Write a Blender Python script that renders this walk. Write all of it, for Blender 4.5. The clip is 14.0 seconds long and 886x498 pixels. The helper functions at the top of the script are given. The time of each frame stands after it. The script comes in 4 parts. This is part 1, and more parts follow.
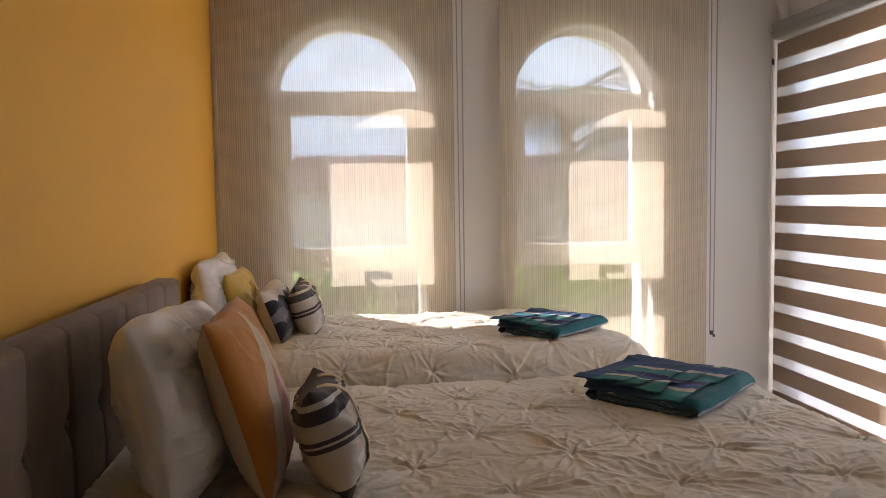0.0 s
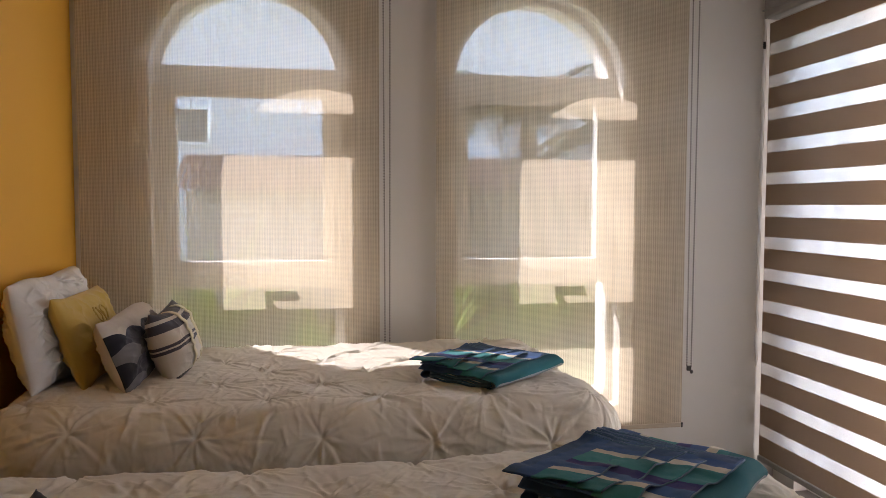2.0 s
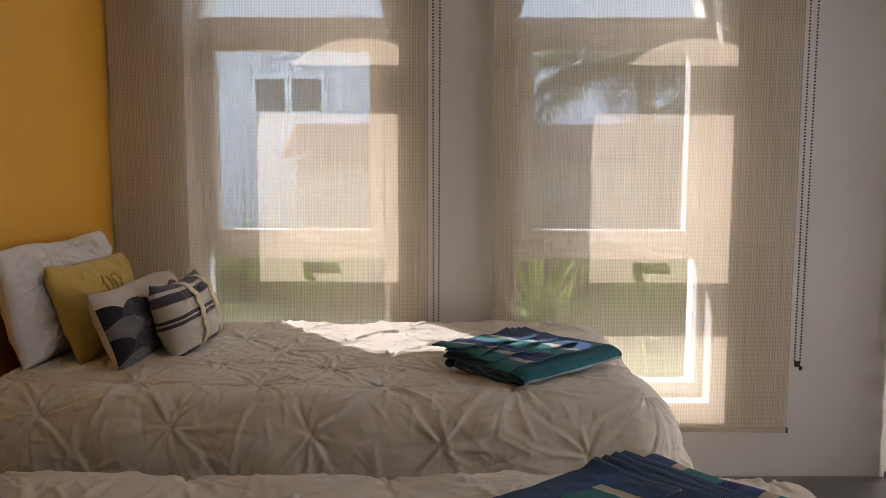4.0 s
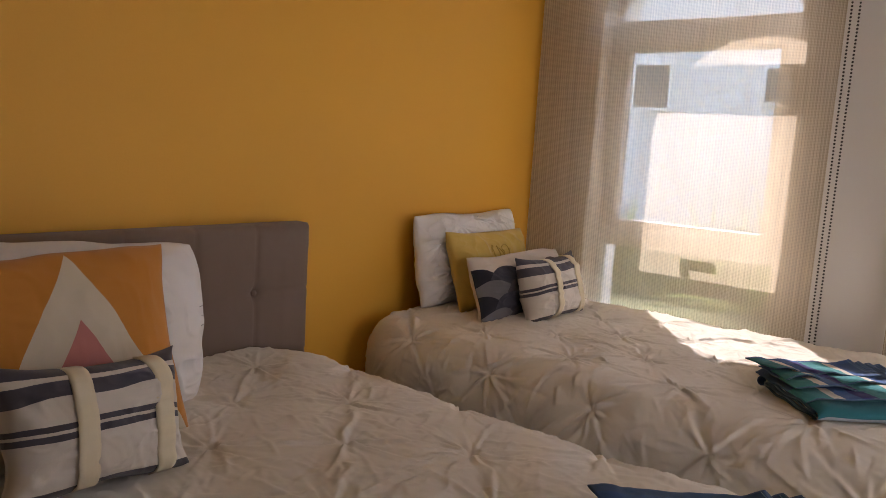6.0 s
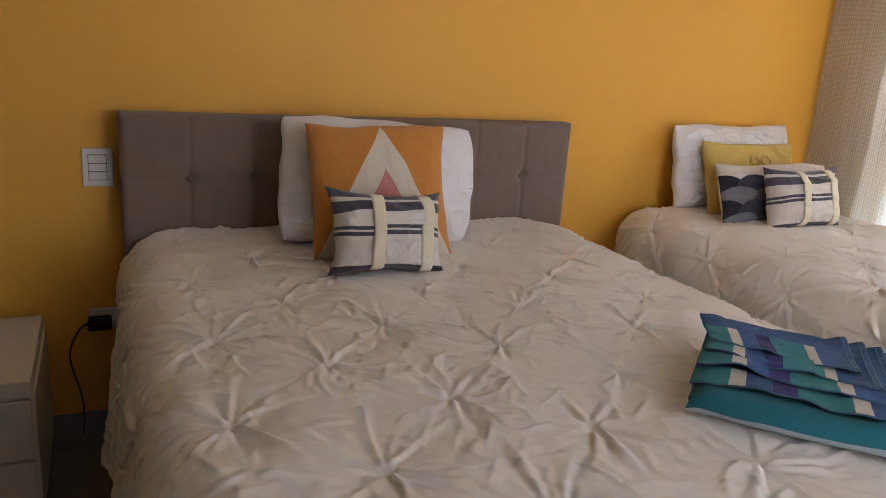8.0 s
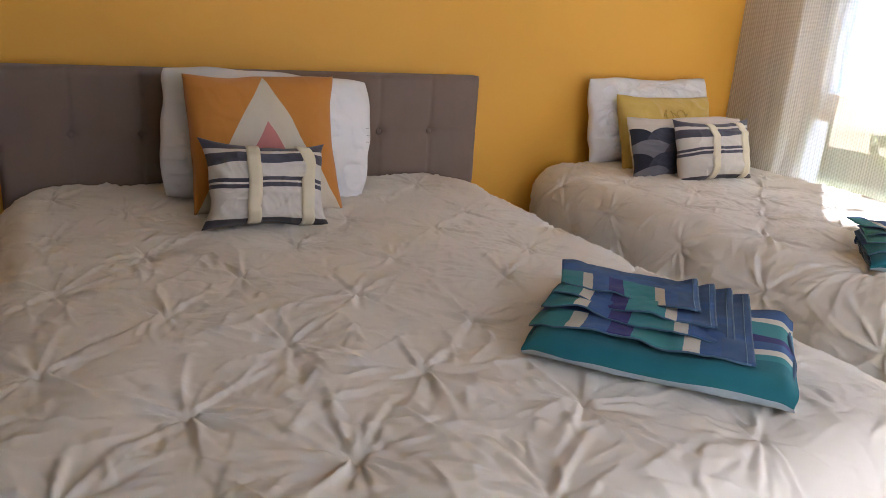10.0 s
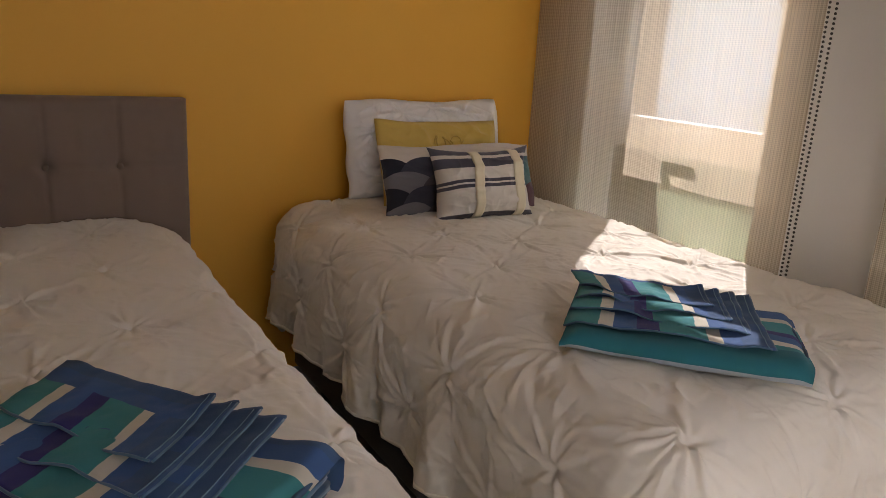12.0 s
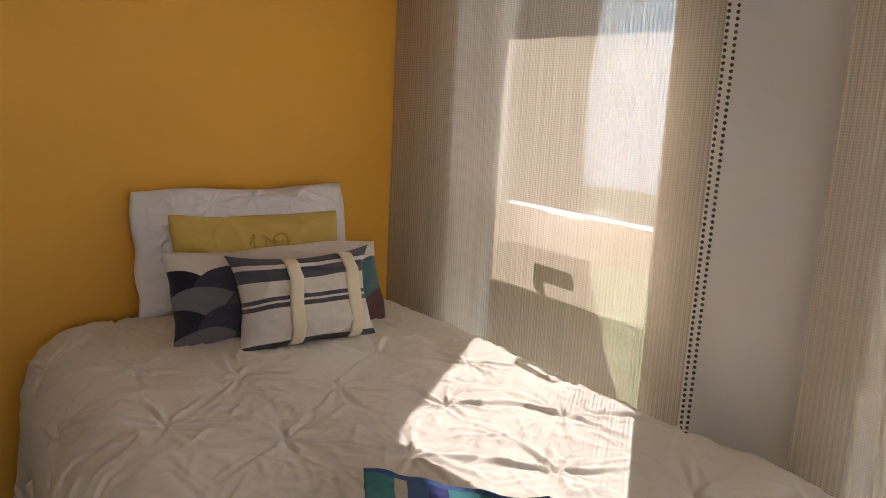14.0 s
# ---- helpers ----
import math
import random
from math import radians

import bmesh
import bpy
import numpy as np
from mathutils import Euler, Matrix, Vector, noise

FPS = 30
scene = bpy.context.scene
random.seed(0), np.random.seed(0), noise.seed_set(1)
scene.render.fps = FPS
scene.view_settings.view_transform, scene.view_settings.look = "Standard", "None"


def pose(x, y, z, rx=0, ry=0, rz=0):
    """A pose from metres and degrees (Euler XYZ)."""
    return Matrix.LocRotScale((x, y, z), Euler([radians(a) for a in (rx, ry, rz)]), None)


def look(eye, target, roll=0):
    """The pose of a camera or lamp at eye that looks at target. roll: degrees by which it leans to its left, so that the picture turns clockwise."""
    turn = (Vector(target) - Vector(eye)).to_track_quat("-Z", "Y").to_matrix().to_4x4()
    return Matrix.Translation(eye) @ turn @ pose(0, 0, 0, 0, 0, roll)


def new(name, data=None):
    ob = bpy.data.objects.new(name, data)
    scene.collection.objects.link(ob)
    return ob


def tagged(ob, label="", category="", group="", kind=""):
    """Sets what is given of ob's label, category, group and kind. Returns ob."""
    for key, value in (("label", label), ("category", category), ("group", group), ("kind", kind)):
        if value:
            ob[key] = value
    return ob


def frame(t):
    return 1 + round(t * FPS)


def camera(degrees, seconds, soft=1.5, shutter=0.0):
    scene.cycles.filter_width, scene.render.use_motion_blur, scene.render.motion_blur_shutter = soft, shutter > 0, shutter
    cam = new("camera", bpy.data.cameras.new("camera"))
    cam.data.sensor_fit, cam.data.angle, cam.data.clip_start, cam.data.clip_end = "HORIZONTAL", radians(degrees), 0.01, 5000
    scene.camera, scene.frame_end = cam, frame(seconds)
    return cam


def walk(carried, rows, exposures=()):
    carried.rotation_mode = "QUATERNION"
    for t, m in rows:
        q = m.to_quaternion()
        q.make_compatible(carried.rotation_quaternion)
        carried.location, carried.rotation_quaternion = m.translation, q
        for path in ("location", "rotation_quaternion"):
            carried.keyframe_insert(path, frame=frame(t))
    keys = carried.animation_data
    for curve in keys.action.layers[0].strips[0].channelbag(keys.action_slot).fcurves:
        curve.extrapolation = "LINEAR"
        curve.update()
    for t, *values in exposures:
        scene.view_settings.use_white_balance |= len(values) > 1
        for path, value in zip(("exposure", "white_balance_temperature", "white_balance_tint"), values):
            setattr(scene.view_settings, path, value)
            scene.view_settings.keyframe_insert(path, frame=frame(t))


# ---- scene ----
cam = camera(61.5, 14.0, soft=0.8)
PATH = [
    (0, (0.712, 0.135, 1.377), (0.956, 2.116, 1.246), -0.8),
    (0.5, (0.801, 0.259, 1.381), (1.009, 2.243, 1.247), -0.6),
    (1, (0.875, 0.427, 1.388), (1.107, 2.409, 1.251), -0.4),
    (1.5, (0.918, 0.674, 1.39), (1.199, 2.65, 1.258), -0.5),
    (2, (1.012, 0.875, 1.373), (1.342, 2.844, 1.255), 0.1),
    (2.2, (1.044, 0.929, 1.366), (1.394, 2.894, 1.248), 0.3),
    (4.3, (1.399, 1.265, 1.331), (1.311, 3.253, 1.131), 0.4),
    (4.5, (1.428, 1.291, 1.325), (1.289, 3.277, 1.133), 0.7),
    (5, (1.615, 1.332, 1.346), (1.191, 3.275, 1.139), 1.8),
    (5.5, (1.822, 1.251, 1.394), (0.974, 3.046, 1.145), 3.0),
    (6, (1.915, 1.21, 1.388), (0.675, 2.756, 1.117), 3.6),
    (6.5, (2.019, 1.256, 1.391), (0.485, 2.508, 1.111), 4.5),
    (7, (2.219, 1.24, 1.401), (0.526, 2.251, 1.066), 5.1),
    (7.3, (2.355, 1.224, 1.355), (0.592, 2.096, 0.993), 4.7),
    (7.5, (2.418, 1.148, 1.369), (0.665, 2.01, 0.939), 4.6),
    (7.7, (2.489, 1.102, 1.381), (0.737, 1.929, 0.887), 4.4),
    (9.8, (2.702, 1.265, 1.339), (1.0, 2.118, 0.726), 3.8),
    (10, (2.661, 1.351, 1.34), (0.964, 2.224, 0.741), 3.7),
    (10.5, (2.656, 1.579, 1.352), (0.967, 2.483, 0.777), 3.9),
    (11, (2.644, 1.808, 1.342), (0.986, 2.785, 0.798), 3.9),
    (11.5, (2.59, 2.038, 1.334), (0.964, 3.073, 0.8), 3.7),
    (12, (2.555, 2.249, 1.331), (0.909, 3.256, 0.804), 3.4),
    (12.5, (2.547, 2.429, 1.346), (0.861, 3.372, 0.83), 3.3),
    (13, (2.458, 2.568, 1.353), (0.754, 3.497, 0.871), 3.1),
    (13.5, (2.319, 2.683, 1.357), (0.644, 3.687, 0.928), 3.3),
    (14, (2.216, 2.82, 1.397), (0.632, 3.983, 1.021), 3.0),
]
EXPOSURES = [(0.0, 3.85, 6850, 21), (2.0, 3.52, 6850, 21), (5.0, 3.2, 6850, 21), (6.5, 3.79, 7200, 27), (7.0, 3.94, 7050, 24), (7.5, 4.27, 6450, 21), (9.8, 4.37, 6100, 19), (11.0, 4.07, 6500, 21), (12.5, 3.15, 7150, 22), (13.5, 3.44, 7050, 21), (14.0, 3.37, 7050, 21)]
walk(cam, [(t, look(eye, target, roll)) for t, eye, target, roll in PATH], EXPOSURES)

# ---- world, sun and exposure ----
SUN_TRAVEL = Vector((0.79, -1.0, -1.25)).normalized()
world = bpy.data.worlds.new("world")
scene.world = world
world.use_nodes = True
wn = world.node_tree.nodes
sky = wn.new("ShaderNodeTexSky")
sky.sky_type, sky.sun_disc = "NISHITA", False
sky.sun_elevation = math.asin(-SUN_TRAVEL.z)
sky.sun_rotation = math.atan2(-SUN_TRAVEL.x, -SUN_TRAVEL.y)
world.node_tree.links.new(sky.outputs[0], wn["Background"].inputs[0])
wn["Background"].inputs[1].default_value = 0.15
sun = new("sun", bpy.data.lights.new("sun", "SUN"))
sun.data.energy, sun.data.angle, sun.data.color = 1.75, radians(0.5), (0.97, 0.985, 1.0)
sun.matrix_world = look((0, 0, 12), Vector((0, 0, 12)) + SUN_TRAVEL)

# added fill lamp in the garden door's opening, beyond its blind, brightening the room
door_fill = new("door_fill_lamp", bpy.data.lights.new("door_fill_lamp", "AREA"))
door_fill.data.shape, door_fill.data.size, door_fill.data.size_y = "RECTANGLE", 1.35, 2.0
door_fill.data.energy, door_fill.data.color = 4.4, (1.0, 0.95, 0.88)
door_fill.matrix_world = look((3.44, 2.75, 1.15), (1.6, 2.85, 1.0))


# ---- materials ----
def nodes_of(name):
    m = bpy.data.materials.new(name)
    m.use_nodes = True
    return m, m.node_tree.nodes, m.node_tree.links, m.node_tree.nodes["Principled BSDF"]


def math_node(n, l, op, a, b=None):
    q = n.new("ShaderNodeMath")
    q.operation = op
    for i, v in enumerate((a, b)):
        if v is None:
            continue
        if isinstance(v, (int, float)):
            q.inputs[i].default_value = v
        else:
            l.new(v, q.inputs[i])
    return q.outputs[0]


def blend(n, l, fac, a, b, kind="MIX"):
    q = n.new("ShaderNodeMix")
    q.data_type, q.blend_type = "RGBA", kind
    for i, v in ((0, fac), (6, a), (7, b)):
        if isinstance(v, (int, float)):
            q.inputs[i].default_value = v
        elif isinstance(v, tuple):
            q.inputs[i].default_value = (*v[:3], 1)
        else:
            l.new(v, q.inputs[i])
    return q.outputs[2]


def noise_tex(n, l, co, scale, detail=4, rough=0.55, stretch=None):
    q = n.new("ShaderNodeTexNoise")
    q.inputs["Scale"].default_value, q.inputs["Detail"].default_value, q.inputs["Roughness"].default_value = scale, detail, rough
    if stretch:
        mp = n.new("ShaderNodeMapping")
        mp.inputs["Scale"].default_value = stretch
        l.new(co, mp.inputs[0])
        co = mp.outputs[0]
    l.new(co, q.inputs["Vector"])
    return q.outputs["Fac"]


def finish(n, l, p, color, co, rough, grain, bump, var=0.12, spots=3.0, sheen=0.0, metal=0.0):
    """Two scales of variation on a colour, and fine relief."""
    big = noise_tex(n, l, co, spots, 3)
    fine = noise_tex(n, l, co, grain, 3)
    dark = blend(n, l, 1.0, color, (1 - var, 1 - var, 1 - var), "MULTIPLY")
    c = blend(n, l, big, dark, color)
    dark2 = blend(n, l, 1.0, c, (1 - var * 0.7,) * 3, "MULTIPLY")
    c = blend(n, l, fine, dark2, c)
    l.new(c, p.inputs["Base Color"])
    p.inputs["Roughness"].default_value, p.inputs["Metallic"].default_value = rough, metal
    if sheen:
        p.inputs["Sheen Weight"].default_value = sheen
    if bump:
        b = n.new("ShaderNodeBump")
        b.inputs["Strength"].default_value, b.inputs["Distance"].default_value = 0.5, bump
        l.new(fine, b.inputs["Height"])
        l.new(b.outputs[0], p.inputs["Normal"])


def plain(name, color, rough=0.6, grain=60.0, bump=0.001, var=0.1, spots=2.5, sheen=0.0, metal=0.0):
    m, n, l, p = nodes_of(name)
    tc = n.new("ShaderNodeTexCoord")
    rgb = n.new("ShaderNodeRGB")
    rgb.outputs[0].default_value = (*color, 1)
    finish(n, l, p, rgb.outputs[0], tc.outputs["Object"], rough, grain, bump, var, spots, sheen, metal)
    return m


def cloth(name, color, thread=900.0, rough=0.85, var=0.08, sheen=0.15, coarse=0.0004):
    return plain(name, color, rough, thread, coarse, var, 5.0, sheen)


def banded(name, bands, axis=1, thread=700.0, sheen=0.2, wobble=0.004, rough=0.9):
    """Cloth with woven bands: (start, colour) along one UV axis."""
    m, n, l, p = nodes_of(name)
    tc = n.new("ShaderNodeTexCoord")
    sep = n.new("ShaderNodeSeparateXYZ")
    l.new(tc.outputs["UV"], sep.inputs[0])
    w = noise_tex(n, l, tc.outputs["UV"], 14.0, 2)
    v = math_node(n, l, "ADD", sep.outputs[axis], math_node(n, l, "MULTIPLY", math_node(n, l, "SUBTRACT", w, 0.5), wobble * 2))
    ramp = n.new("ShaderNodeValToRGB")
    ramp.color_ramp.interpolation = "CONSTANT"
    e = ramp.color_ramp.elements
    while len(e) < len(bands):
        e.new(0.5)
    for k, (s, c) in enumerate(bands):
        e[k].position, e[k].color = s, (*c, 1)
    l.new(v, ramp.inputs[0])
    finish(n, l, p, ramp.outputs[0], tc.outputs["Object"], rough, thread, 0.0005, 0.14, 8.0, sheen)
    return m


WHITE_PAINT = plain("white_wall_paint", (0.72, 0.70, 0.665), 0.7, 140, 0.0006, 0.04, 1.2)
YELLOW_PAINT = plain("yellow_wall_paint", (0.86, 0.435, 0.048), 0.62, 160, 0.0008, 0.05, 1.4)
CEILING_PAINT = plain("ceiling_paint", (0.8, 0.79, 0.77), 0.8, 100, 0.0006, 0.04, 1.0)
FLOOR_TILE = plain("floor_tile", (0.2, 0.18, 0.165), 0.35, 30, 0.0004, 0.2, 1.5)
BASE_TILE = plain("baseboard_tile", (0.3, 0.285, 0.27), 0.4, 40, 0.0004, 0.15, 2.0)
PVC = plain("white_pvc", (0.88, 0.88, 0.86), 0.35, 40, 0.0002, 0.04, 3.0)
DARK_METAL = plain("dark_metal", (0.03, 0.028, 0.026), 0.45, 80, 0.0002, 0.1, 6.0)
HEAD_FABRIC = cloth("headboard_fabric", (0.235, 0.168, 0.13), 520, 0.92, 0.16, 0.2, 0.0008)
BASE_FABRIC = cloth("bed_base_fabric", (0.06, 0.05, 0.045), 500)
MATTRESS = cloth("mattress_fabric", (0.7, 0.69, 0.67), 400)


def crinkled(name, color):
    """White bed cotton: thread grain, and fine crossing creases."""
    m = cloth(name, color, 800, 0.8, 0.05, 0.08, 0.0003)
    n, l = m.node_tree.nodes, m.node_tree.links
    co = [q for q in n if q.type == "TEX_COORD"][0].outputs["Object"]
    total = None
    for scale, amount, stretch in ((7.0, 1.0, (1, 1.7, 1)), (16.0, 0.4, (1.6, 1, 1.2))):
        f = noise_tex(n, l, co, scale, 2, 0.45, stretch)
        ridge = math_node(n, l, "SUBTRACT", 1.0, math_node(n, l, "MULTIPLY", math_node(n, l, "ABSOLUTE", math_node(n, l, "SUBTRACT", f, 0.5)), 5.0))
        ridge = math_node(n, l, "POWER", math_node(n, l, "MAXIMUM", ridge, 0.0), 2.5)
        ridge = math_node(n, l, "MULTIPLY", ridge, amount)
        total = ridge if total is None else math_node(n, l, "ADD", total, ridge)
    b = n.new("ShaderNodeBump")
    b.inputs["Strength"].default_value, b.inputs["Distance"].default_value = 0.22, 0.0016
    l.new(total, b.inputs["Height"])
    p = n["Principled BSDF"]
    l.new(p.inputs["Normal"].links[0].from_socket, b.inputs["Normal"])
    l.new(b.outputs[0], p.inputs["Normal"])
    return m


LINEN = crinkled("white_duvet_cotton", (0.80, 0.745, 0.645))
PILLOW = crinkled("white_pillow_cotton", (0.82, 0.80, 0.78))
CREAM_TAPE = cloth("cream_tape", (0.78, 0.69, 0.49), 700, 0.9, 0.1)
MUSTARD = cloth("mustard_cotton", (0.70, 0.48, 0.11), 600, 0.9, 0.12, 0.25, 0.0005)
THREAD = cloth("mustard_thread", (0.55, 0.36, 0.07), 600)
GREY_TRIM = plain("blind_rail_grey", (0.33, 0.33, 0.32), 0.45, 60, 0.0002, 0.05)
SWITCH_PLASTIC = plain("switch_plastic", (0.8, 0.77, 0.72), 0.35, 60, 0.0001, 0.03)
GAP_DARK = plain("switch_gap", (0.12, 0.11, 0.1), 0.6)
BLACK_PLASTIC = plain("black_plastic", (0.015, 0.015, 0.016), 0.4, 60, 0.0002, 0.1)
NIGHT_WHITE = plain("cream_lacquer", (0.72, 0.66, 0.58), 0.5, 80, 0.0003, 0.06)
CORD = plain("blind_cord", (0.75, 0.72, 0.66), 0.6, 200, 0.0002, 0.05)


def glass_material():
    m, n, l, p = nodes_of("window_glass")
    n.remove(p)
    fr = n.new("ShaderNodeFresnel")
    fr.inputs[0].default_value = 1.45
    tr, gl, mx = n.new("ShaderNodeBsdfTransparent"), n.new("ShaderNodeBsdfGlossy"), n.new("ShaderNodeMixShader")
    tr.inputs[0].default_value = (0.94, 0.96, 0.95, 1)
    gl.inputs["Roughness"].default_value = 0.02
    l.new(fr.outputs[0], mx.inputs[0])
    l.new(tr.outputs[0], mx.inputs[1])
    l.new(gl.outputs[0], mx.inputs[2])
    l.new(mx.outputs[0], n["Material Output"].inputs[0])
    return m


def screen_material(name, color, closed, opened, through_color=(1, 1, 1), stripes=True, trans=0.45):
    """Woven sun-screen cloth: fine holes between threads, and threads that let some light glow through."""
    m, n, l, p = nodes_of(name)
    n.remove(p)
    tc = n.new("ShaderNodeTexCoord")
    co = tc.outputs["Object"]
    if stripes:
        sep = n.new("ShaderNodeSeparateXYZ")
        l.new(co, sep.inputs[0])
        slub = noise_tex(n, l, co, 1.0, 3, 0.6, (150, 1, 2.5))
        wob = math_node(n, l, "MULTIPLY", noise_tex(n, l, co, 1.0, 2, 0.5, (14, 1, 1.0)), 4.0)
        rib = math_node(n, l, "SINE", math_node(n, l, "ADD", math_node(n, l, "MULTIPLY", sep.outputs[0], 2 * math.pi / 0.0112), wob))
        vert = math_node(n, l, "SINE", math_node(n, l, "MULTIPLY", sep.outputs[0], 2 * math.pi / 0.0050))
        horiz = math_node(n, l, "SINE", math_node(n, l, "MULTIPLY", sep.outputs[2], 2 * math.pi / 0.0054))
        f = math_node(n, l, "ADD", math_node(n, l, "MULTIPLY", slub, 0.50), 0.55)
        f = math_node(n, l, "ADD", f, math_node(n, l, "MULTIPLY", rib, 0.15))
        f = math_node(n, l, "ADD", f, math_node(n, l, "MULTIPLY", vert, 0.13))
        f = math_node(n, l, "ADD", f, math_node(n, l, "MULTIPLY", horiz, 0.13))
        mr = n.new("ShaderNodeMapRange")
        mr.inputs[1].default_value, mr.inputs[2].default_value, mr.inputs[3].default_value, mr.inputs[4].default_value = 0.5, 1.1, closed, opened
        l.new(f, mr.inputs[0])
        fac = mr.outputs[0]
        tone = blend(n, l, math_node(n, l, "MULTIPLY", slub, 0.6), color, tuple(c * 0.6 for c in color))
    else:
        slub = noise_tex(n, l, co, 300.0, 2)
        mr = n.new("ShaderNodeMapRange")
        mr.inputs[3].default_value, mr.inputs[4].default_value = closed, opened
        l.new(slub, mr.inputs[0])
        fac = mr.outputs[0]
        tone = blend(n, l, slub, color, tuple(c * 0.9 for c in color))
    di, tl, tr = n.new("ShaderNodeBsdfDiffuse"), n.new("ShaderNodeBsdfTranslucent"), n.new("ShaderNodeBsdfTransparent")
    tr.inputs[0].default_value = (*through_color, 1)
    l.new(tone, di.inputs[0])
    l.new(tone, tl.inputs[0])
    a, b = n.new("ShaderNodeMixShader"), n.new("ShaderNodeMixShader")
    a.inputs[0].default_value = trans
    l.new(di.outputs[0], a.inputs[1])
    l.new(tl.outputs[0], a.inputs[2])
    l.new(fac, b.inputs[0])
    l.new(a.outputs[0], b.inputs[1])
    l.new(tr.outputs[0], b.inputs[2])
    l.new(b.outputs[0], n["Material Output"].inputs[0])
    return m


GLASS = glass_material()
SCREEN = screen_material("sunscreen_fabric", (0.70, 0.605, 0.465), 0.04, 0.44, (1, 1, 1), True, 0.215)
ZEBRA_DARK = screen_material("zebra_opaque_band", (0.44, 0.35, 0.28), 0.0, 0.02, (1, 1, 1), False, 0.45)
ZEBRA_SHEER = screen_material("zebra_sheer_band", (0.85, 0.85, 0.85), 0.5, 0.66, (1, 1, 1), False, 0.8)

NAVY, CREAM, CHAR = (0.085, 0.082, 0.108), (0.72, 0.66, 0.58), (0.07, 0.065, 0.075)
STRIPED = banded("striped_cotton", [
    (0.0, CHAR), (0.085, CREAM), (0.435, NAVY), (0.482, CREAM), (0.505, NAVY), (0.548, CREAM), (0.73, NAVY), (0.855, CREAM), (0.90, NAVY)], 1)
TEAL, BLUE, PALE, VIOLET, AQUA = (0.008, 0.155, 0.19), (0.035, 0.105, 0.27), (0.60, 0.56, 0.46), (0.028, 0.026, 0.16), (0.03, 0.235, 0.25)
DENIM = (0.04, 0.10, 0.22)
TOWEL_BODY = banded("towel_long_stripes", [
    (0.0, TEAL), (0.13, AQUA), (0.20, PALE), (0.27, BLUE), (0.38, VIOLET), (0.48, AQUA), (0.68, PALE), (0.75, BLUE), (0.86, DENIM)], 1, 1500, 0.04)
TOWEL_SIDE = banded("towel_folded_edge", [(0.0, (0.40, 0.47, 0.49)), (0.44, TEAL), (0.95, TEAL)], 1, 1500, 0.04)
TOWEL_HEM = cloth("towel_hem", (0.055, 0.145, 0.24), 900, 0.9, 0.2, 0.3)
TOWEL_STITCH = cloth("towel_stitching", (0.12, 0.24, 0.33), 900)
TOWEL_LAYER = cloth("towel_layers", (0.03, 0.09, 0.17), 900, 0.9, 0.3, 0.1)


def plaid_material():
    """Towel flap: cross bands along its front strip, plain denim blue with a violet band behind it."""
    m = banded("towel_cross_stripes", [
        (0.0, AQUA), (0.17, PALE), (0.245, BLUE), (0.36, VIOLET), (0.47, AQUA), (0.70, PALE), (0.77, BLUE), (0.86, DENIM)], 0, 1500, 0.04)
    n, l = m.node_tree.nodes, m.node_tree.links
    ramp = [q for q in n if q.type == "VALTORGB"][0]
    sep = [q for q in n if q.type == "SEPXYZ"][0]
    users = [k.to_socket for k in ramp.outputs[0].links]
    deep = math_node(n, l, "GREATER_THAN", sep.outputs[1], 0.58)
    deeper = math_node(n, l, "GREATER_THAN", sep.outputs[1], 0.80)
    back = blend(n, l, deeper, BLUE, DENIM)
    c = blend(n, l, deep, ramp.outputs[0], back)
    for u in users:
        l.new(c, u)
    return m


TOWEL_CHECK = plaid_material()


def triangle_cushion_material():
    """Orange cotton with a cream triangle and a small pink one inside it."""
    m, n, l, p = nodes_of("orange_triangle_cotton")
    tc = n.new("ShaderNodeTexCoord")
    sep = n.new("ShaderNodeSeparateXYZ")
    l.new(tc.outputs["UV"], sep.inputs[0])
    off = math_node(n, l, "ABSOLUTE", math_node(n, l, "SUBTRACT", sep.outputs[0], 0.5))

    def inside(apex, slope):
        reach = math_node(n, l, "MULTIPLY", math_node(n, l, "SUBTRACT", apex, sep.outputs[1]), slope)
        return math_node(n, l, "LESS_THAN", off, reach)

    c = blend(n, l, inside(0.97, 0.50), (0.61, 0.235, 0.03), (0.68, 0.59, 0.45))
    c = blend(n, l, inside(0.65, 0.50), c, (0.60, 0.22, 0.19))
    finish(n, l, p, c, tc.outputs["Object"], 0.85, 600, 0.0005, 0.12, 6.0, 0.3)
    return m


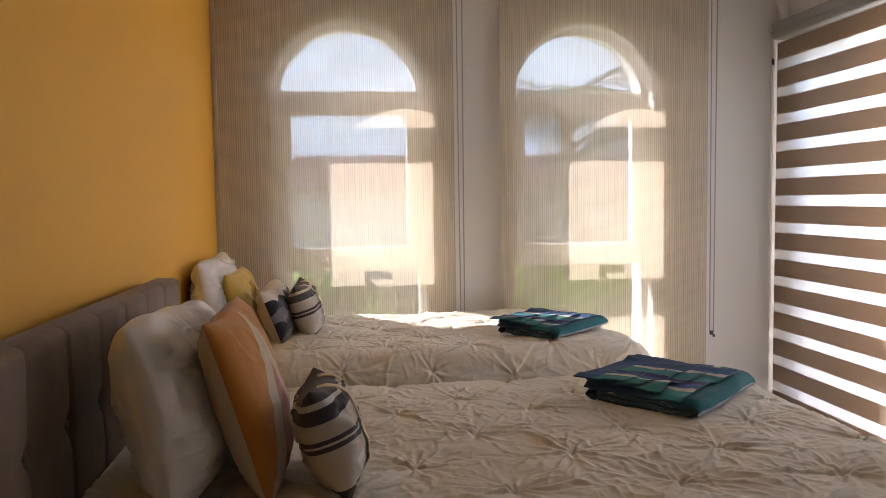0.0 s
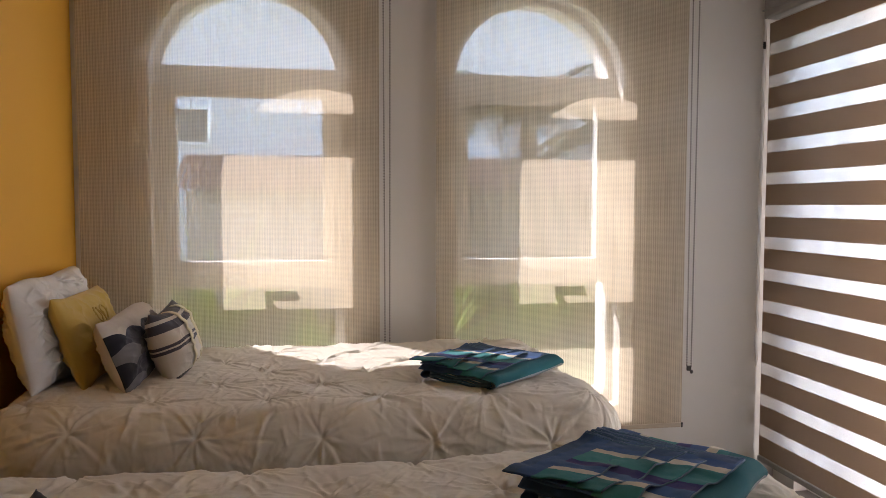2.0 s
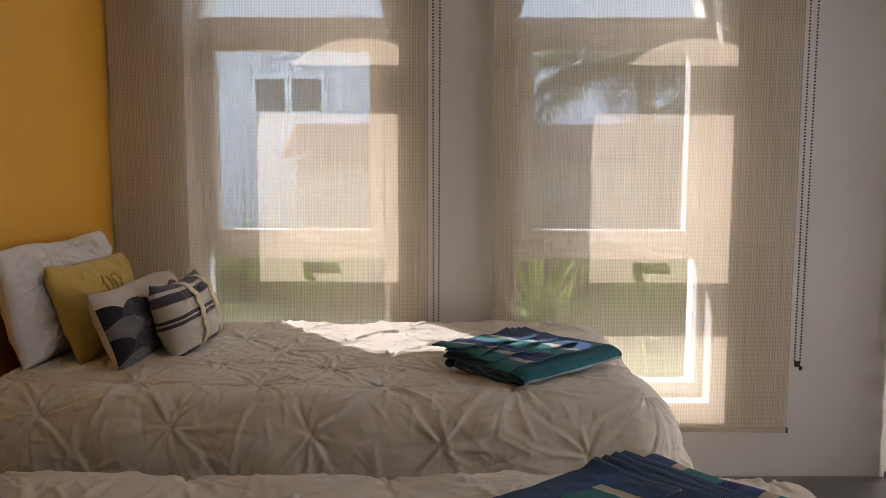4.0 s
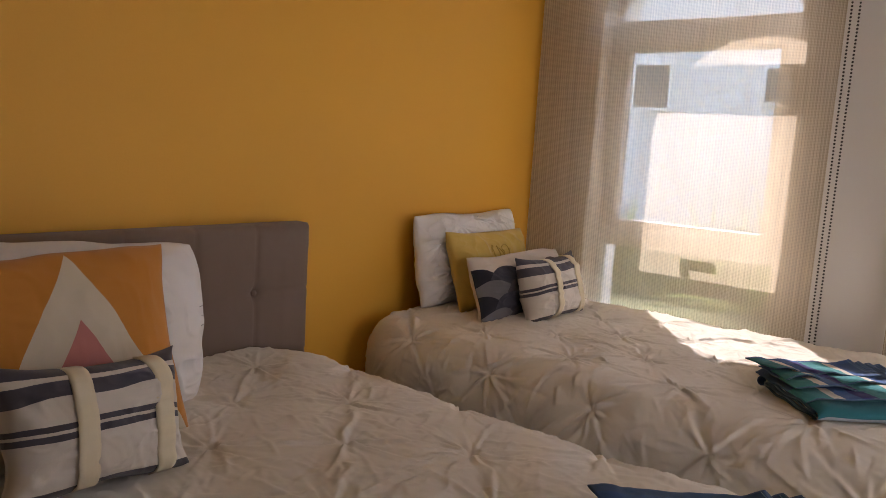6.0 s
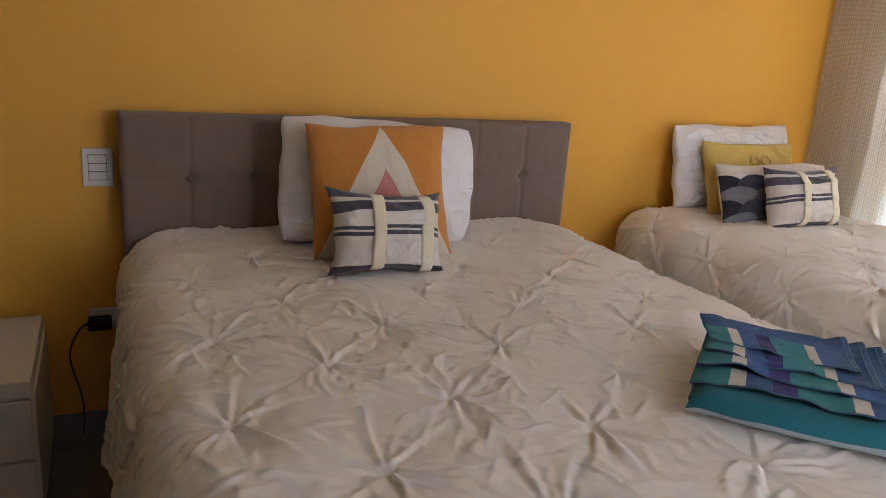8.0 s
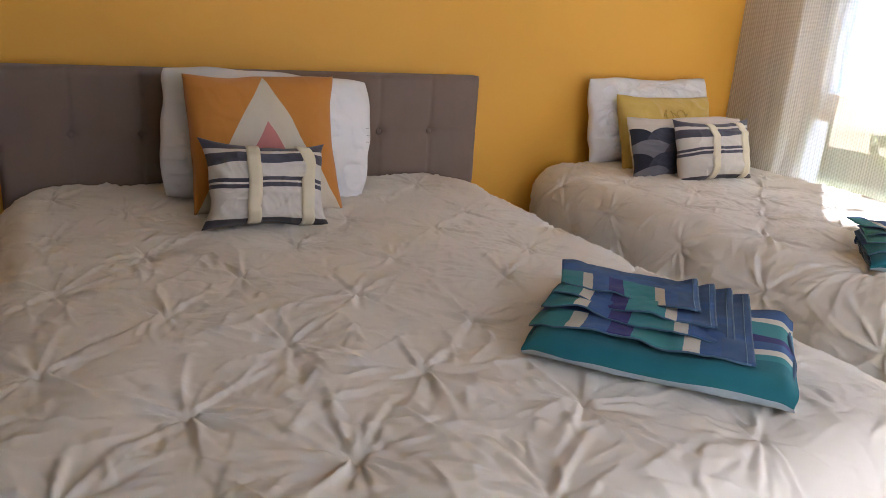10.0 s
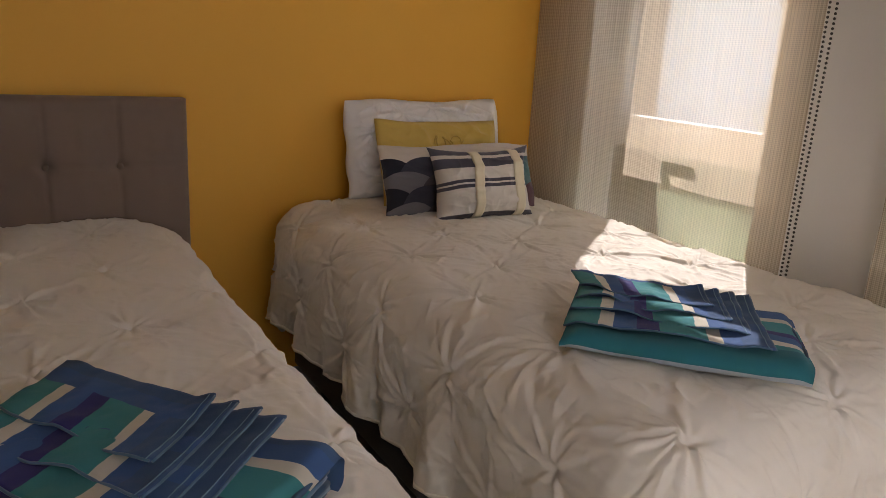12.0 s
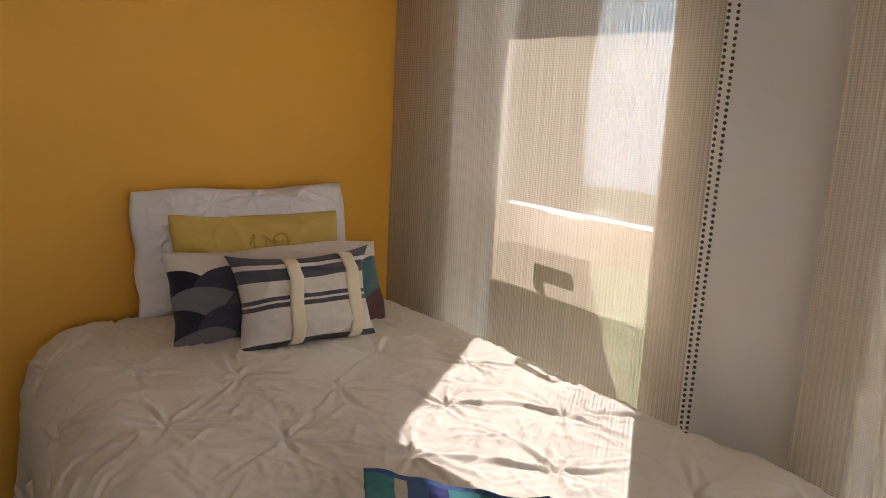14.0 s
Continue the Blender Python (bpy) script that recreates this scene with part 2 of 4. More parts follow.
def scallop_cushion_material():
    """Overlapping round scales in navy, grey, slate and plum under a plain cream band."""
    m, n, l, p = nodes_of("scallop_printed_cotton")
    tc = n.new("ShaderNodeTexCoord")
    sep = n.new("ShaderNodeSeparateXYZ")
    l.new(tc.outputs["UV"], sep.inputs[0])
    u, v = sep.outputs[0], sep.outputs[1]
    c = None
    dark = [(0.012, 0.014, 0.026), (0.17, 0.16, 0.17), (0.045, 0.045, 0.065), (0.075, 0.065, 0.07), (0.014, 0.016, 0.03)]
    bright = [(0.06, 0.15, 0.16), (0.10, 0.035, 0.045), (0.02, 0.025, 0.05), (0.17, 0.12, 0.11)]
    c = blend(n, l, math_node(n, l, "LESS_THAN", v, 0.52), (0.66, 0.58, 0.49), (0.03, 0.035, 0.055))
    k = 0
    for row in range(4):
        z = 0.56 - row * 0.21
        for col in range(4 if row % 2 else 5):
            x = 0.125 + col * 0.25 - (0 if row % 2 else 0.125)
            dx = math_node(n, l, "MULTIPLY", math_node(n, l, "SUBTRACT", u, x), 1 / 0.165)
            dz = math_node(n, l, "MULTIPLY", math_node(n, l, "SUBTRACT", v, z), 1 / 0.25)
            r = math_node(n, l, "ADD", math_node(n, l, "MULTIPLY", dx, dx), math_node(n, l, "MULTIPLY", dz, dz))
            c = blend(n, l, math_node(n, l, "LESS_THAN", r, 1.0), c, dark[(k * 2 + row) % 5] if x < 0.6 else bright[k % 4])
            k += 1
    finish(n, l, p, c, tc.outputs["Object"], 0.9, 600, 0.0005, 0.1, 6.0, 0.2)
    return m


ORANGE_TRI = triangle_cushion_material()
CUSHION_BACK = cloth("cream_linen_back", (0.62, 0.53, 0.43), 600)
SCALLOP = scallop_cushion_material()


# ---- mesh helpers ----
def part(name, bm, material, parent=None, label=""):
    """Links a bmesh (or a ready mesh) as one object, under a thing or under a part."""
    if isinstance(bm, bpy.types.Mesh):
        me = bm
    else:
        me = bpy.data.meshes.new(name)
        bm.to_mesh(me)
        bm.free()
    for q in (material if isinstance(material, list) else [material]):
        me.materials.append(q)
    ob = new(name, me)
    if parent:
        ob.parent = parent
    if label:
        ob["label"] = label
    return ob


def thing(name, label, category, at=(0, 0, 0), turn=0.0, group="", kind=""):
    e = new(name)
    e.empty_display_size = 0.1
    e.matrix_world = pose(*at, 0, 0, turn)
    return tagged(e, label, category, group, kind)


def add_box(bm, lo, hi, bevel=0.0, seg=2):
    vs = [bm.verts.new((x, y, z)) for x in (lo[0], hi[0]) for y in (lo[1], hi[1]) for z in (lo[2], hi[2])]
    fs = [bm.faces.new([vs[i] for i in q]) for q in ((0, 1, 3, 2), (4, 6, 7, 5), (0, 4, 5, 1), (2, 3, 7, 6), (0, 2, 6, 4), (1, 5, 7, 3))]
    if bevel:
        es = list({e for f in fs for e in f.edges})
        bmesh.ops.bevel(bm, geom=es, offset=bevel, segments=seg, profile=0.5, affect="EDGES", clamp_overlap=True)
    return bm


def box(lo, hi, bevel=0.0, seg=2):
    return add_box(bmesh.new(), lo, hi, bevel, seg)


def tube(points, radius, sides=8):
    bm = bmesh.new()
    rings = []
    pts = [Vector(q) for q in points]
    for i, q in enumerate(pts):
        d = (pts[min(i + 1, len(pts) - 1)] - pts[max(i - 1, 0)]).normalized()
        a = d.orthogonal().normalized() if i == 0 else (a - d * a.dot(d)).normalized()
        b = d.cross(a)
        rings.append([bm.verts.new(q + radius * (a * math.cos(t) + b * math.sin(t))) for t in (2 * math.pi * k / sides for k in range(sides))])
    for r, s in zip(rings, rings[1:]):
        for k in range(sides):
            bm.faces.new((r[k], r[(k + 1) % sides], s[(k + 1) % sides], s[k]))
    bm.faces.new(rings[0][::-1])
    bm.faces.new(rings[-1])
    for f in bm.faces:
        f.smooth = True
    return bm


def smooth(ob, on=True):
    ob.data.polygons.foreach_set("use_smooth", [on] * len(ob.data.polygons))
    return ob


def grid_mesh(name, P, uv=None, closed=False):
    """A mesh from an (nu, nv, 3) array of points, with a UV map."""
    nu, nv = P.shape[:2]
    idx = np.arange(nu * nv).reshape(nu, nv)
    q = np.stack([idx[:-1, :-1], idx[1:, :-1], idx[1:, 1:], idx[:-1, 1:]], -1).reshape(-1, 4)
    me = bpy.data.meshes.new(name)
    me.from_pydata(P.reshape(-1, 3).tolist(), [], q.tolist())
    if uv is None:
        U, V = np.meshgrid(np.linspace(0, 1, nu), np.linspace(0, 1, nv), indexing="ij")
        uv = np.stack([U, V], -1)
    lay = me.uv_layers.new(name="UVMap")
    lay.data.foreach_set("uv", uv.reshape(-1, 2)[q.reshape(-1)].astype(np.float32).ravel())
    me.polygons.foreach_set("use_smooth", [True] * len(me.polygons))
    return me


def lattice_noise(x, y, seed):
    """Smooth value noise in -1..1, on arrays."""
    rng = np.random.RandomState(seed)
    T = rng.uniform(-1, 1, (64, 64))
    xi, yi = np.floor(x).astype(int), np.floor(y).astype(int)
    fx, fy = x - xi, y - yi
    fx, fy = fx * fx * fx * (fx * (fx * 6 - 15) + 10), fy * fy * fy * (fy * (fy * 6 - 15) + 10)
    g = lambda i, j: T[(xi + i) % 64, (yi + j) % 64]
    return (g(0, 0) * (1 - fx) + g(1, 0) * fx) * (1 - fy) + (g(0, 1) * (1 - fx) + g(1, 1) * fx) * fy


# ---- the room ----
WALL_Y, GLASS_Y, OUT_Y = 4.235, 4.385, 4.56
BLIND_Y = 4.18
ROOM_X, BACK_Y, CEIL = 3.26, -1.9, 2.72
ARCHES = (0.714, 2.030)
RAD, SPRING, SILL = 0.408, 1.940, 0.410


def arch_outline(cx, r, spring, sill, n=28):
    pts = [(cx - r, sill), (cx + r, sill)]
    pts += [(cx + r * math.cos(math.pi * k / n), spring + r * math.sin(math.pi * k / n)) for k in range(n + 1)]
    return pts


def extrude_ring(bm, outer, inner, y0, y1):
    """A frame between two outlines of equal count, from y0 to y1."""
    n = len(outer)
    rows = [[bm.verts.new((x, y, z)) for x, z in pts] for pts, y in ((outer, y0), (inner, y0), (inner, y1), (outer, y1))]
    for a in range(4):
        r, s = rows[a], rows[(a + 1) % 4]
        for k in range(n):
            bm.faces.new((r[k], r[(k + 1) % n], s[(k + 1) % n], s[k]))
    bmesh.ops.recalc_face_normals(bm, faces=bm.faces)
    return bm


def window_wall():
    """The wall with two arched openings: strips between, below and above, and a stepped infill round each arch."""
    bm = bmesh.new()
    x0, x1 = -0.2, ROOM_X + 0.2
    z0, z1 = -0.1, CEIL + 0.15
    edges = [x0]
    for c in ARCHES:
        edges += [c - RAD, c + RAD]
    edges.append(x1)
    for k in range(0, 6, 2):
        add_box(bm, (edges[k], WALL_Y, z0), (edges[k + 1], OUT_Y, z1))
    for c in ARCHES:
        add_box(bm, (c - RAD, WALL_Y, z0), (c + RAD, OUT_Y, SILL))
        n = 28
        top = [(c + RAD * math.cos(math.pi * k / n), SPRING + RAD * math.sin(math.pi * k / n)) for k in range(n + 1)]
        for y, flip in ((WALL_Y, False), (OUT_Y, True)):
            low = [bm.verts.new((x, y, z)) for x, z in top]
            up = [bm.verts.new((x, y, z1)) for x, z in top]
            for k in range(n):
                bm.faces.new((low[k], low[k + 1], up[k + 1], up[k]))
        a = [bm.verts.new((x, WALL_Y, z)) for x, z in top]
        b = [bm.verts.new((x, OUT_Y, z)) for x, z in top]
        for k in range(n):
            f = bm.faces.new((a[k], b[k], b[k + 1], a[k + 1]))
            f.smooth = True
    bmesh.ops.recalc_face_normals(bm, faces=bm.faces)
    return tagged(part("wall_north", bm, WHITE_PAINT), "white plastered wall with two arched window openings", "wall", kind="structure")


window_wall()
w = part("wall_west", box((-0.2, BACK_Y - 0.2, -0.1), (0.0, WALL_Y - 0.003, CEIL + 0.15)), YELLOW_PAINT)
tagged(w, "ochre yellow painted wall behind the headboards", "wall", kind="structure")
w = part("wall_south", box((0.003, BACK_Y - 0.2, -0.1), (ROOM_X - 0.003, BACK_Y, CEIL + 0.15)), WHITE_PAINT)
tagged(w, "white painted wall closing the room", "wall", kind="structure")
DOOR_Y0, DOOR_Y1, DOOR_TOP = 1.55, 4.06, 2.24
bm = bmesh.new()
add_box(bm, (ROOM_X, BACK_Y - 0.2, -0.1), (ROOM_X + 0.2, DOOR_Y0, CEIL + 0.15))
add_box(bm, (ROOM_X, DOOR_Y1, -0.1), (ROOM_X + 0.2, WALL_Y - 0.003, CEIL + 0.15))
add_box(bm, (ROOM_X, DOOR_Y0, DOOR_TOP), (ROOM_X + 0.2, DOOR_Y1, CEIL + 0.15))
tagged(part("wall_east", bm, WHITE_PAINT), "white wall with a wide glazed garden door", "wall", kind="structure")
tagged(part("floor", box((0.003, BACK_Y, -0.1), (ROOM_X + 0.2, WALL_Y, 0.0)), FLOOR_TILE), "dark grey-brown ceramic floor", "floor", kind="structure")
tagged(part("ceiling", box((0.0, BACK_Y, CEIL), (ROOM_X, WALL_Y, CEIL + 0.1)), CEILING_PAINT), "flat white painted ceiling", "ceiling", kind="structure")
bm = bmesh.new()
add_box(bm, (0.002, BACK_Y + 0.01, 0.0), (0.013, WALL_Y - 0.014, 0.1), 0.002, 1)
add_box(bm, (0.014, WALL_Y - 0.013, 0.0), (ROOM_X - 0.002, WALL_Y - 0.002, 0.1), 0.002, 1)
tagged(part("baseboard", bm, BASE_TILE), "low grey ceramic baseboard along the walls", "baseboard", kind="structure")


def window_unit(number, cx):
    w = thing("window_%d" % number, "white arched window with a top-hung casement over a fixed pane", "window", kind="structure")
    y0, y1 = GLASS_Y - 0.035, GLASS_Y + 0.035
    frame_ob = part("window_frame", extrude_ring(bmesh.new(), arch_outline(cx, RAD - 0.002, SPRING, SILL + 0.002), arch_outline(cx, RAD - 0.028, SPRING, SILL + 0.055), y0, y1), PVC, w)
    bm = bmesh.new()
    add_box(bm, (cx - RAD + 0.02, y0 + 0.002, 1.917), (cx + RAD - 0.02, y1 - 0.002, 1.989), 0.004, 1)
    add_box(bm, (cx - RAD + 0.02, y0 + 0.002, 0.993), (cx + RAD - 0.02, y1 - 0.002, 1.057), 0.004, 1)
    part("transom", bm, PVC, w)
    outer = [(cx - 0.372, 1.057), (cx + 0.372, 1.057), (cx + 0.372, 1.917), (cx - 0.372, 1.917)]
    inner = [(cx - 0.320, 1.115), (cx + 0.320, 1.115), (cx + 0.320, 1.856), (cx - 0.320, 1.856)]
    sash = part("casement_sash", extrude_ring(bmesh.new(), outer, inner, y0 - 0.012, y1 - 0.02), PVC, w)
    bm = bmesh.new()
    add_box(bm, (cx - RAD + 0.02, y0 + 0.006, 1.04), (cx - 0.372, y1 - 0.006, 1.93))
    add_box(bm, (cx + 0.372, y0 + 0.006, 1.04), (cx + RAD - 0.02, y1 - 0.006, 1.93))
    part("side_post", bm, PVC, w)
    bm = bmesh.new()
    add_box(bm, (cx - 0.03, y0 - 0.024, 1.072), (cx + 0.03, y0 - 0.012, 1.098), 0.003, 1)
    add_box(bm, (cx - 0.012, y0 - 0.055, 1.078), (cx + 0.012, y0 - 0.024, 1.094), 0.003, 1)
    add_box(bm, (cx - 0.015, y0 - 0.070, 1.066), (cx + 0.015, y0 - 0.052, 1.120), 0.005, 2)
    add_box(bm, (cx - 0.015, y0 - 0.072, 1.098), (cx + 0.125, y0 - 0.050, 1.122), 0.006, 2)
    part("window_handle", bm, PVC, sash)
    bm = bmesh.new()
    n = 24
    ri = RAD - 0.03
    vs = [bm.verts.new((cx + ri * math.cos(math.pi * k / n), GLASS_Y, max(1.990, SPRING + ri * math.sin(math.pi * k / n)))) for k in range(n + 1)]
    bm.faces.new(vs)
    pane = [part("pane", bm, GLASS, w)]
    pane.append(part("pane", box((cx - 0.319, GLASS_Y - 0.003, 1.116), (cx + 0.319, GLASS_Y + 0.003, 1.855)), GLASS, w))
    pane.append(part("pane", box((cx - RAD + 0.03, GLASS_Y - 0.003, SILL + 0.056), (cx + RAD - 0.03, GLASS_Y + 0.003, 0.992)), GLASS, w))
    for q in pane:
        q.visible_shadow = False


window_unit(1, ARCHES[0])
window_unit(2, ARCHES[1])


def bead_chain(x, y, z_top, z_low):
    """Two runs of beads with a loop at the foot."""
    bm = bmesh.new()
    pitch, r = 0.0125, 0.0043
    path = []
    z = z_top
    while z > z_low + 0.012:
        path.append((x - 0.016 + 0.006 * (z_top - z) / (z_top - z_low), y, z))
        path.append((x + 0.015 - 0.006 * (z_top - z) / (z_top - z_low), y - 0.006, z - 0.004))
        z -= pitch
    path += [(x - 0.006, y - 0.002, z_low + 0.005), (x + 0.002, y - 0.004, z_low)]
    for px, py, pz in path:
        m = Matrix.Translation((px, py, pz))
        bmesh.ops.create_icosphere(bm, subdivisions=1, radius=r, matrix=m)
    return bm


def screen_blind(x0, x1, chain_x, bottom, chain_low):
    b = thing("roller_blind", "beige woven sunscreen roller blind pulled down over an arched window", "blind", group="roller blinds")
    nz, nx = 40, 20
    X, Z = np.meshgrid(np.linspace(x0, x1, nx), np.linspace(bottom + 0.012, CEIL - 0.06, nz), indexing="ij")
    Y = BLIND_Y + 0.0012 * np.sin(X * 9 + Z * 1.1)
    part("fabric", grid_mesh("fabric", np.stack([X, Y, Z], -1)), SCREEN, b)
    part("bottom_bar", box((x0, BLIND_Y - 0.007, bottom), (x1, BLIND_Y + 0.007, bottom + 0.022), 0.003, 2), plain("bar_beige", (0.5, 0.42, 0.33), 0.6), b)
    for x in (x0, x1):
        part("end_cap", box((x - 0.004, BLIND_Y - 0.009, bottom - 0.001), (x + 0.005, BLIND_Y + 0.009, bottom + 0.023), 0.002, 1), DARK_METAL, b)
    part("roller_tube", tube([(x0, BLIND_Y + 0.005, CEIL - 0.045), (x1, BLIND_Y + 0.005, CEIL - 0.045)], 0.024, 16), GREY_TRIM, b)
    c = part("bead_chain", bead_chain(chain_x, BLIND_Y - 0.02, CEIL - 0.06, chain_low), DARK_METAL, b, "dark beaded pull chain")
    bm = bmesh.new()
    add_box(bm, (chain_x - 0.012, BLIND_Y - 0.03, chain_low - 0.012), (chain_x + 0.010, BLIND_Y - 0.018, chain_low + 0.012), 0.004, 2)
    add_box(bm, (chain_x + 0.006, BLIND_Y - 0.028, chain_low - 0.026), (chain_x + 0.020, BLIND_Y - 0.02, chain_low - 0.008), 0.003, 1)
    part("chain_clip", bm, DARK_METAL, c)


screen_blind(0.034, 1.280, 1.312, 0.305, 0.595)
screen_blind(1.535, 2.735, 2.757, 0.305, 0.595)


def zebra_blind():
    b = thing("zebra_blind", "brown and sheer striped zebra blind lowered over the garden door", "blind")
    x, y0, y1 = 3.165, 1.47, 4.205
    top, pitch, dark = 2.247, 0.1548, 0.0968
    bm = bmesh.new()
    add_box(bm, (x - 0.03, y0 - 0.01, top + 0.02), (x + 0.05, y1 + 0.012, top + 0.115), 0.012, 3)
    add_box(bm, (x - 0.036, y0 - 0.012, top + 0.055), (x - 0.028, y1 + 0.013, top + 0.065), 0.002, 1)
    part("head_rail", bm, GREY_TRIM, b, "grey metal head rail")
    for k in range(14):
        z = top - k * pitch
        part("opaque_band", box((x, y0, z - dark), (x + 0.0016, y1, z)), ZEBRA_DARK, b)
        if k < 13:
            part("sheer_band", box((x + 0.0004, y0, z - pitch), (x + 0.0012, y1, z - dark)), ZEBRA_SHEER, b)
    part("bottom_bar", box((x - 0.009, y0, top - 14 * pitch + 0.03), (x + 0.011, y1, top - 14 * pitch + 0.056), 0.004, 2), GREY_TRIM, b)
    part("pull_cord", tube([(x - 0.03, y1 + 0.012, top + 0.02), (x - 0.032, y1 + 0.013, 1.4), (x - 0.03, y1 + 0.01, 0.62), (x - 0.035, y1 - 0.01, 0.58), (x - 0.035, y1 - 0.025, 0.62), (x - 0.034, y1 - 0.02, 1.4), (x - 0.03, y1 - 0.02, top + 0.02)], 0.0016, 6), CORD, b)
    bm = bmesh.new()
    add_box(bm, (x - 0.02, WALL_Y - 0.014, 2.13), (x - 0.004, WALL_Y - 0.004, 2.165), 0.004, 2)
    part("cord_hook", bm, DARK_METAL, b)


zebra_blind()


def garden_door():
    d = thing("door_1", "white framed sliding glass garden door behind a zebra blind", "door", kind="structure")
    x0, x1 = ROOM_X + 0.06, ROOM_X + 0.13
    for ya, yb, off in ((DOOR_Y0, (DOOR_Y0 + DOOR_Y1) / 2 + 0.03, 0.0), ((DOOR_Y0 + DOOR_Y1) / 2 - 0.03, DOOR_Y1, 0.012)):
        bm = bmesh.new()
        add_box(bm, (x0 + off, ya + 0.002, 0.001), (x0 + off + 0.05, ya + 0.06, DOOR_TOP - 0.003))
        add_box(bm, (x0 + off, yb - 0.06, 0.001), (x0 + off + 0.05, yb - 0.002, DOOR_TOP - 0.003))
        add_box(bm, (x0 + off + 0.001, ya + 0.06, 0.001), (x0 + off + 0.049, yb - 0.06, 0.08))
        add_box(bm, (x0 + off + 0.001, ya + 0.06, DOOR_TOP - 0.07), (x0 + off + 0.049, yb - 0.06, DOOR_TOP - 0.003))
        leaf = part("door_frame", bm, PVC, d)
        g = part("pane", box((x0 + off + 0.022, ya + 0.061, 0.081), (x0 + off + 0.028, yb - 0.061, DOOR_TOP - 0.071)), GLASS, leaf)
        g.visible_shadow = False


garden_door()


# ---- beds and bedding ----
def headboard_mesh(y0, y1, z0, z1, thick):
    """Upholstered front: eight stitched columns, a cross seam, and pulled-in buttons."""
    ny, nz = 240, 90
    s = np.linspace(0, 1, ny)
    Y, Z = np.meshgrid(np.linspace(y0, y1, ny), np.linspace(z0, z1, nz), indexing="ij")
    col = (y1 - y0) / 8
    cy = np.abs(((Y - y0) / col + 0.5) % 1 - 0.5) * col
    inner = (Y > y0 + col * 0.5) & (Y < y1 - col * 0.5)
    seam = np.where(inner, np.exp(-(cy / 0.006) ** 2), 0)
    rows = (0.918, 0.718)
    h = -0.0050 * seam + 0.0050 * np.where(inner, np.minimum(cy / (col / 2), 1), 1)
    for zr in rows:
        h += -0.0035 * np.exp(-((Z - zr) / 0.004) ** 2)
        d2 = np.where(inner, cy, 9) ** 2 + (Z - zr) ** 2
        h += -0.017 * np.exp(-d2 / 0.020 ** 2) - 0.004 * np.exp(-d2 / 0.05 ** 2)
    h += 0.0012 * lattice_noise(Y * 14, Z * 14, 5) + 0.0006 * lattice_noise(Y * 40, Z * 40, 6)
    edge = np.minimum(np.minimum(Y - y0, y1 - Y), z1 - Z)
    r = 0.022
    e = np.clip(edge / r, 0, 1)
    X = thick + h - r * (1 - np.sqrt(np.clip(1 - (1 - e) ** 2, 0, 1)))
    P = np.stack([X, Y, Z], -1)
    top = P[:, -1:, :].copy()
    top[..., 0] = 0.050
    left, right = P[:1].copy(), P[-1:].copy()
    left[..., 0] = right[..., 0] = 0.050
    P = np.concatenate([left, P, right], 0)
    top = P[:, -1:, :].copy()
    top[..., 0] = 0.050
    P = np.concatenate([P, top], 1)
    return grid_mesh("headboard", P)


def bed(label, x1, y0, y1, top, base_low, headboard):
    b = thing("bed", label, "bed")
    part("bed_base", box((0.10, y0 + 0.03, base_low), (x1 - 0.02, y1 - 0.03, top - 0.36), 0.012, 2), BASE_FABRIC, b, "dark fabric bed base")
    part("mattress", box((0.10, y0, top - 0.357), (x1, y1, top - 0.06), 0.05, 4), MATTRESS, b)
    for x in (0.2, x1 - 0.16):
        for y in (y0 + 0.12, y1 - 0.12):
            part("leg", tube([(x, y, 0), (x, y, base_low + 0.01)], 0.022, 12), BLACK_PLASTIC, b)
    if headboard:
        h = part("headboard", headboard_mesh(*headboard), HEAD_FABRIC, b, "grey-brown buttoned upholstered headboard")
        for k in range(1, 8):
            y = headboard[0] + k * (headboard[1] - headboard[0]) / 8
            bm = bmesh.new()
            bmesh.ops.create_uvsphere(bm, u_segments=12, v_segments=8, radius=0.010, matrix=Matrix.Translation((0.109, y, 0.918)) @ Matrix.Diagonal((0.5, 1, 1, 1)))
            for f in bm.faces:
                f.smooth = True
            part("button", bm, HEAD_FABRIC, h)
    return b


def star_folds(qx, qy, rng, size=1.0):
    """The relief of one stitched pinch: a dimple, and sharp pleats that run out from it."""
    rays = [math.radians(q) + rng.uniform(-0.15, 0.15) for q in (0, 45, 135, 180, 225, 315)] + list(rng.uniform(0, 6.283, 12))
    r, t = np.hypot(qx, qy) / size, np.arctan2(qy, qx)
    star = np.zeros_like(r)
    for k, ta in enumerate(rays):
        sz = rng.uniform(0.55, 1.0)
        dt = (t - ta - rng.uniform(-1.2, 1.2) * r + math.pi) % (2 * math.pi) - math.pi
        side = r * np.sin(np.clip(dt, -1.5, 1.5)) * rng.choice((-1, 1))
        width = 0.0028 + 0.050 * r
        long = (0.15 if k < 6 else 0.085) * sz
        crest = np.where(side > 0, np.exp(-side / (0.0018 + 0.3 * width)), np.clip(1 + side / (2.8 * width), 0, 1)) - 0.35 * np.exp(-((side - 1.3 * width) / width) ** 2)
        star += np.where(np.abs(dt) < 1.5, crest, 0) * (0.0088 if k < 6 else 0.0062) * sz * (1 - np.exp(-(r / 0.014) ** 2)) * np.exp(-(r / long) ** 2)
    return size * (star - 0.010 * np.exp(-(r / 0.014) ** 2))


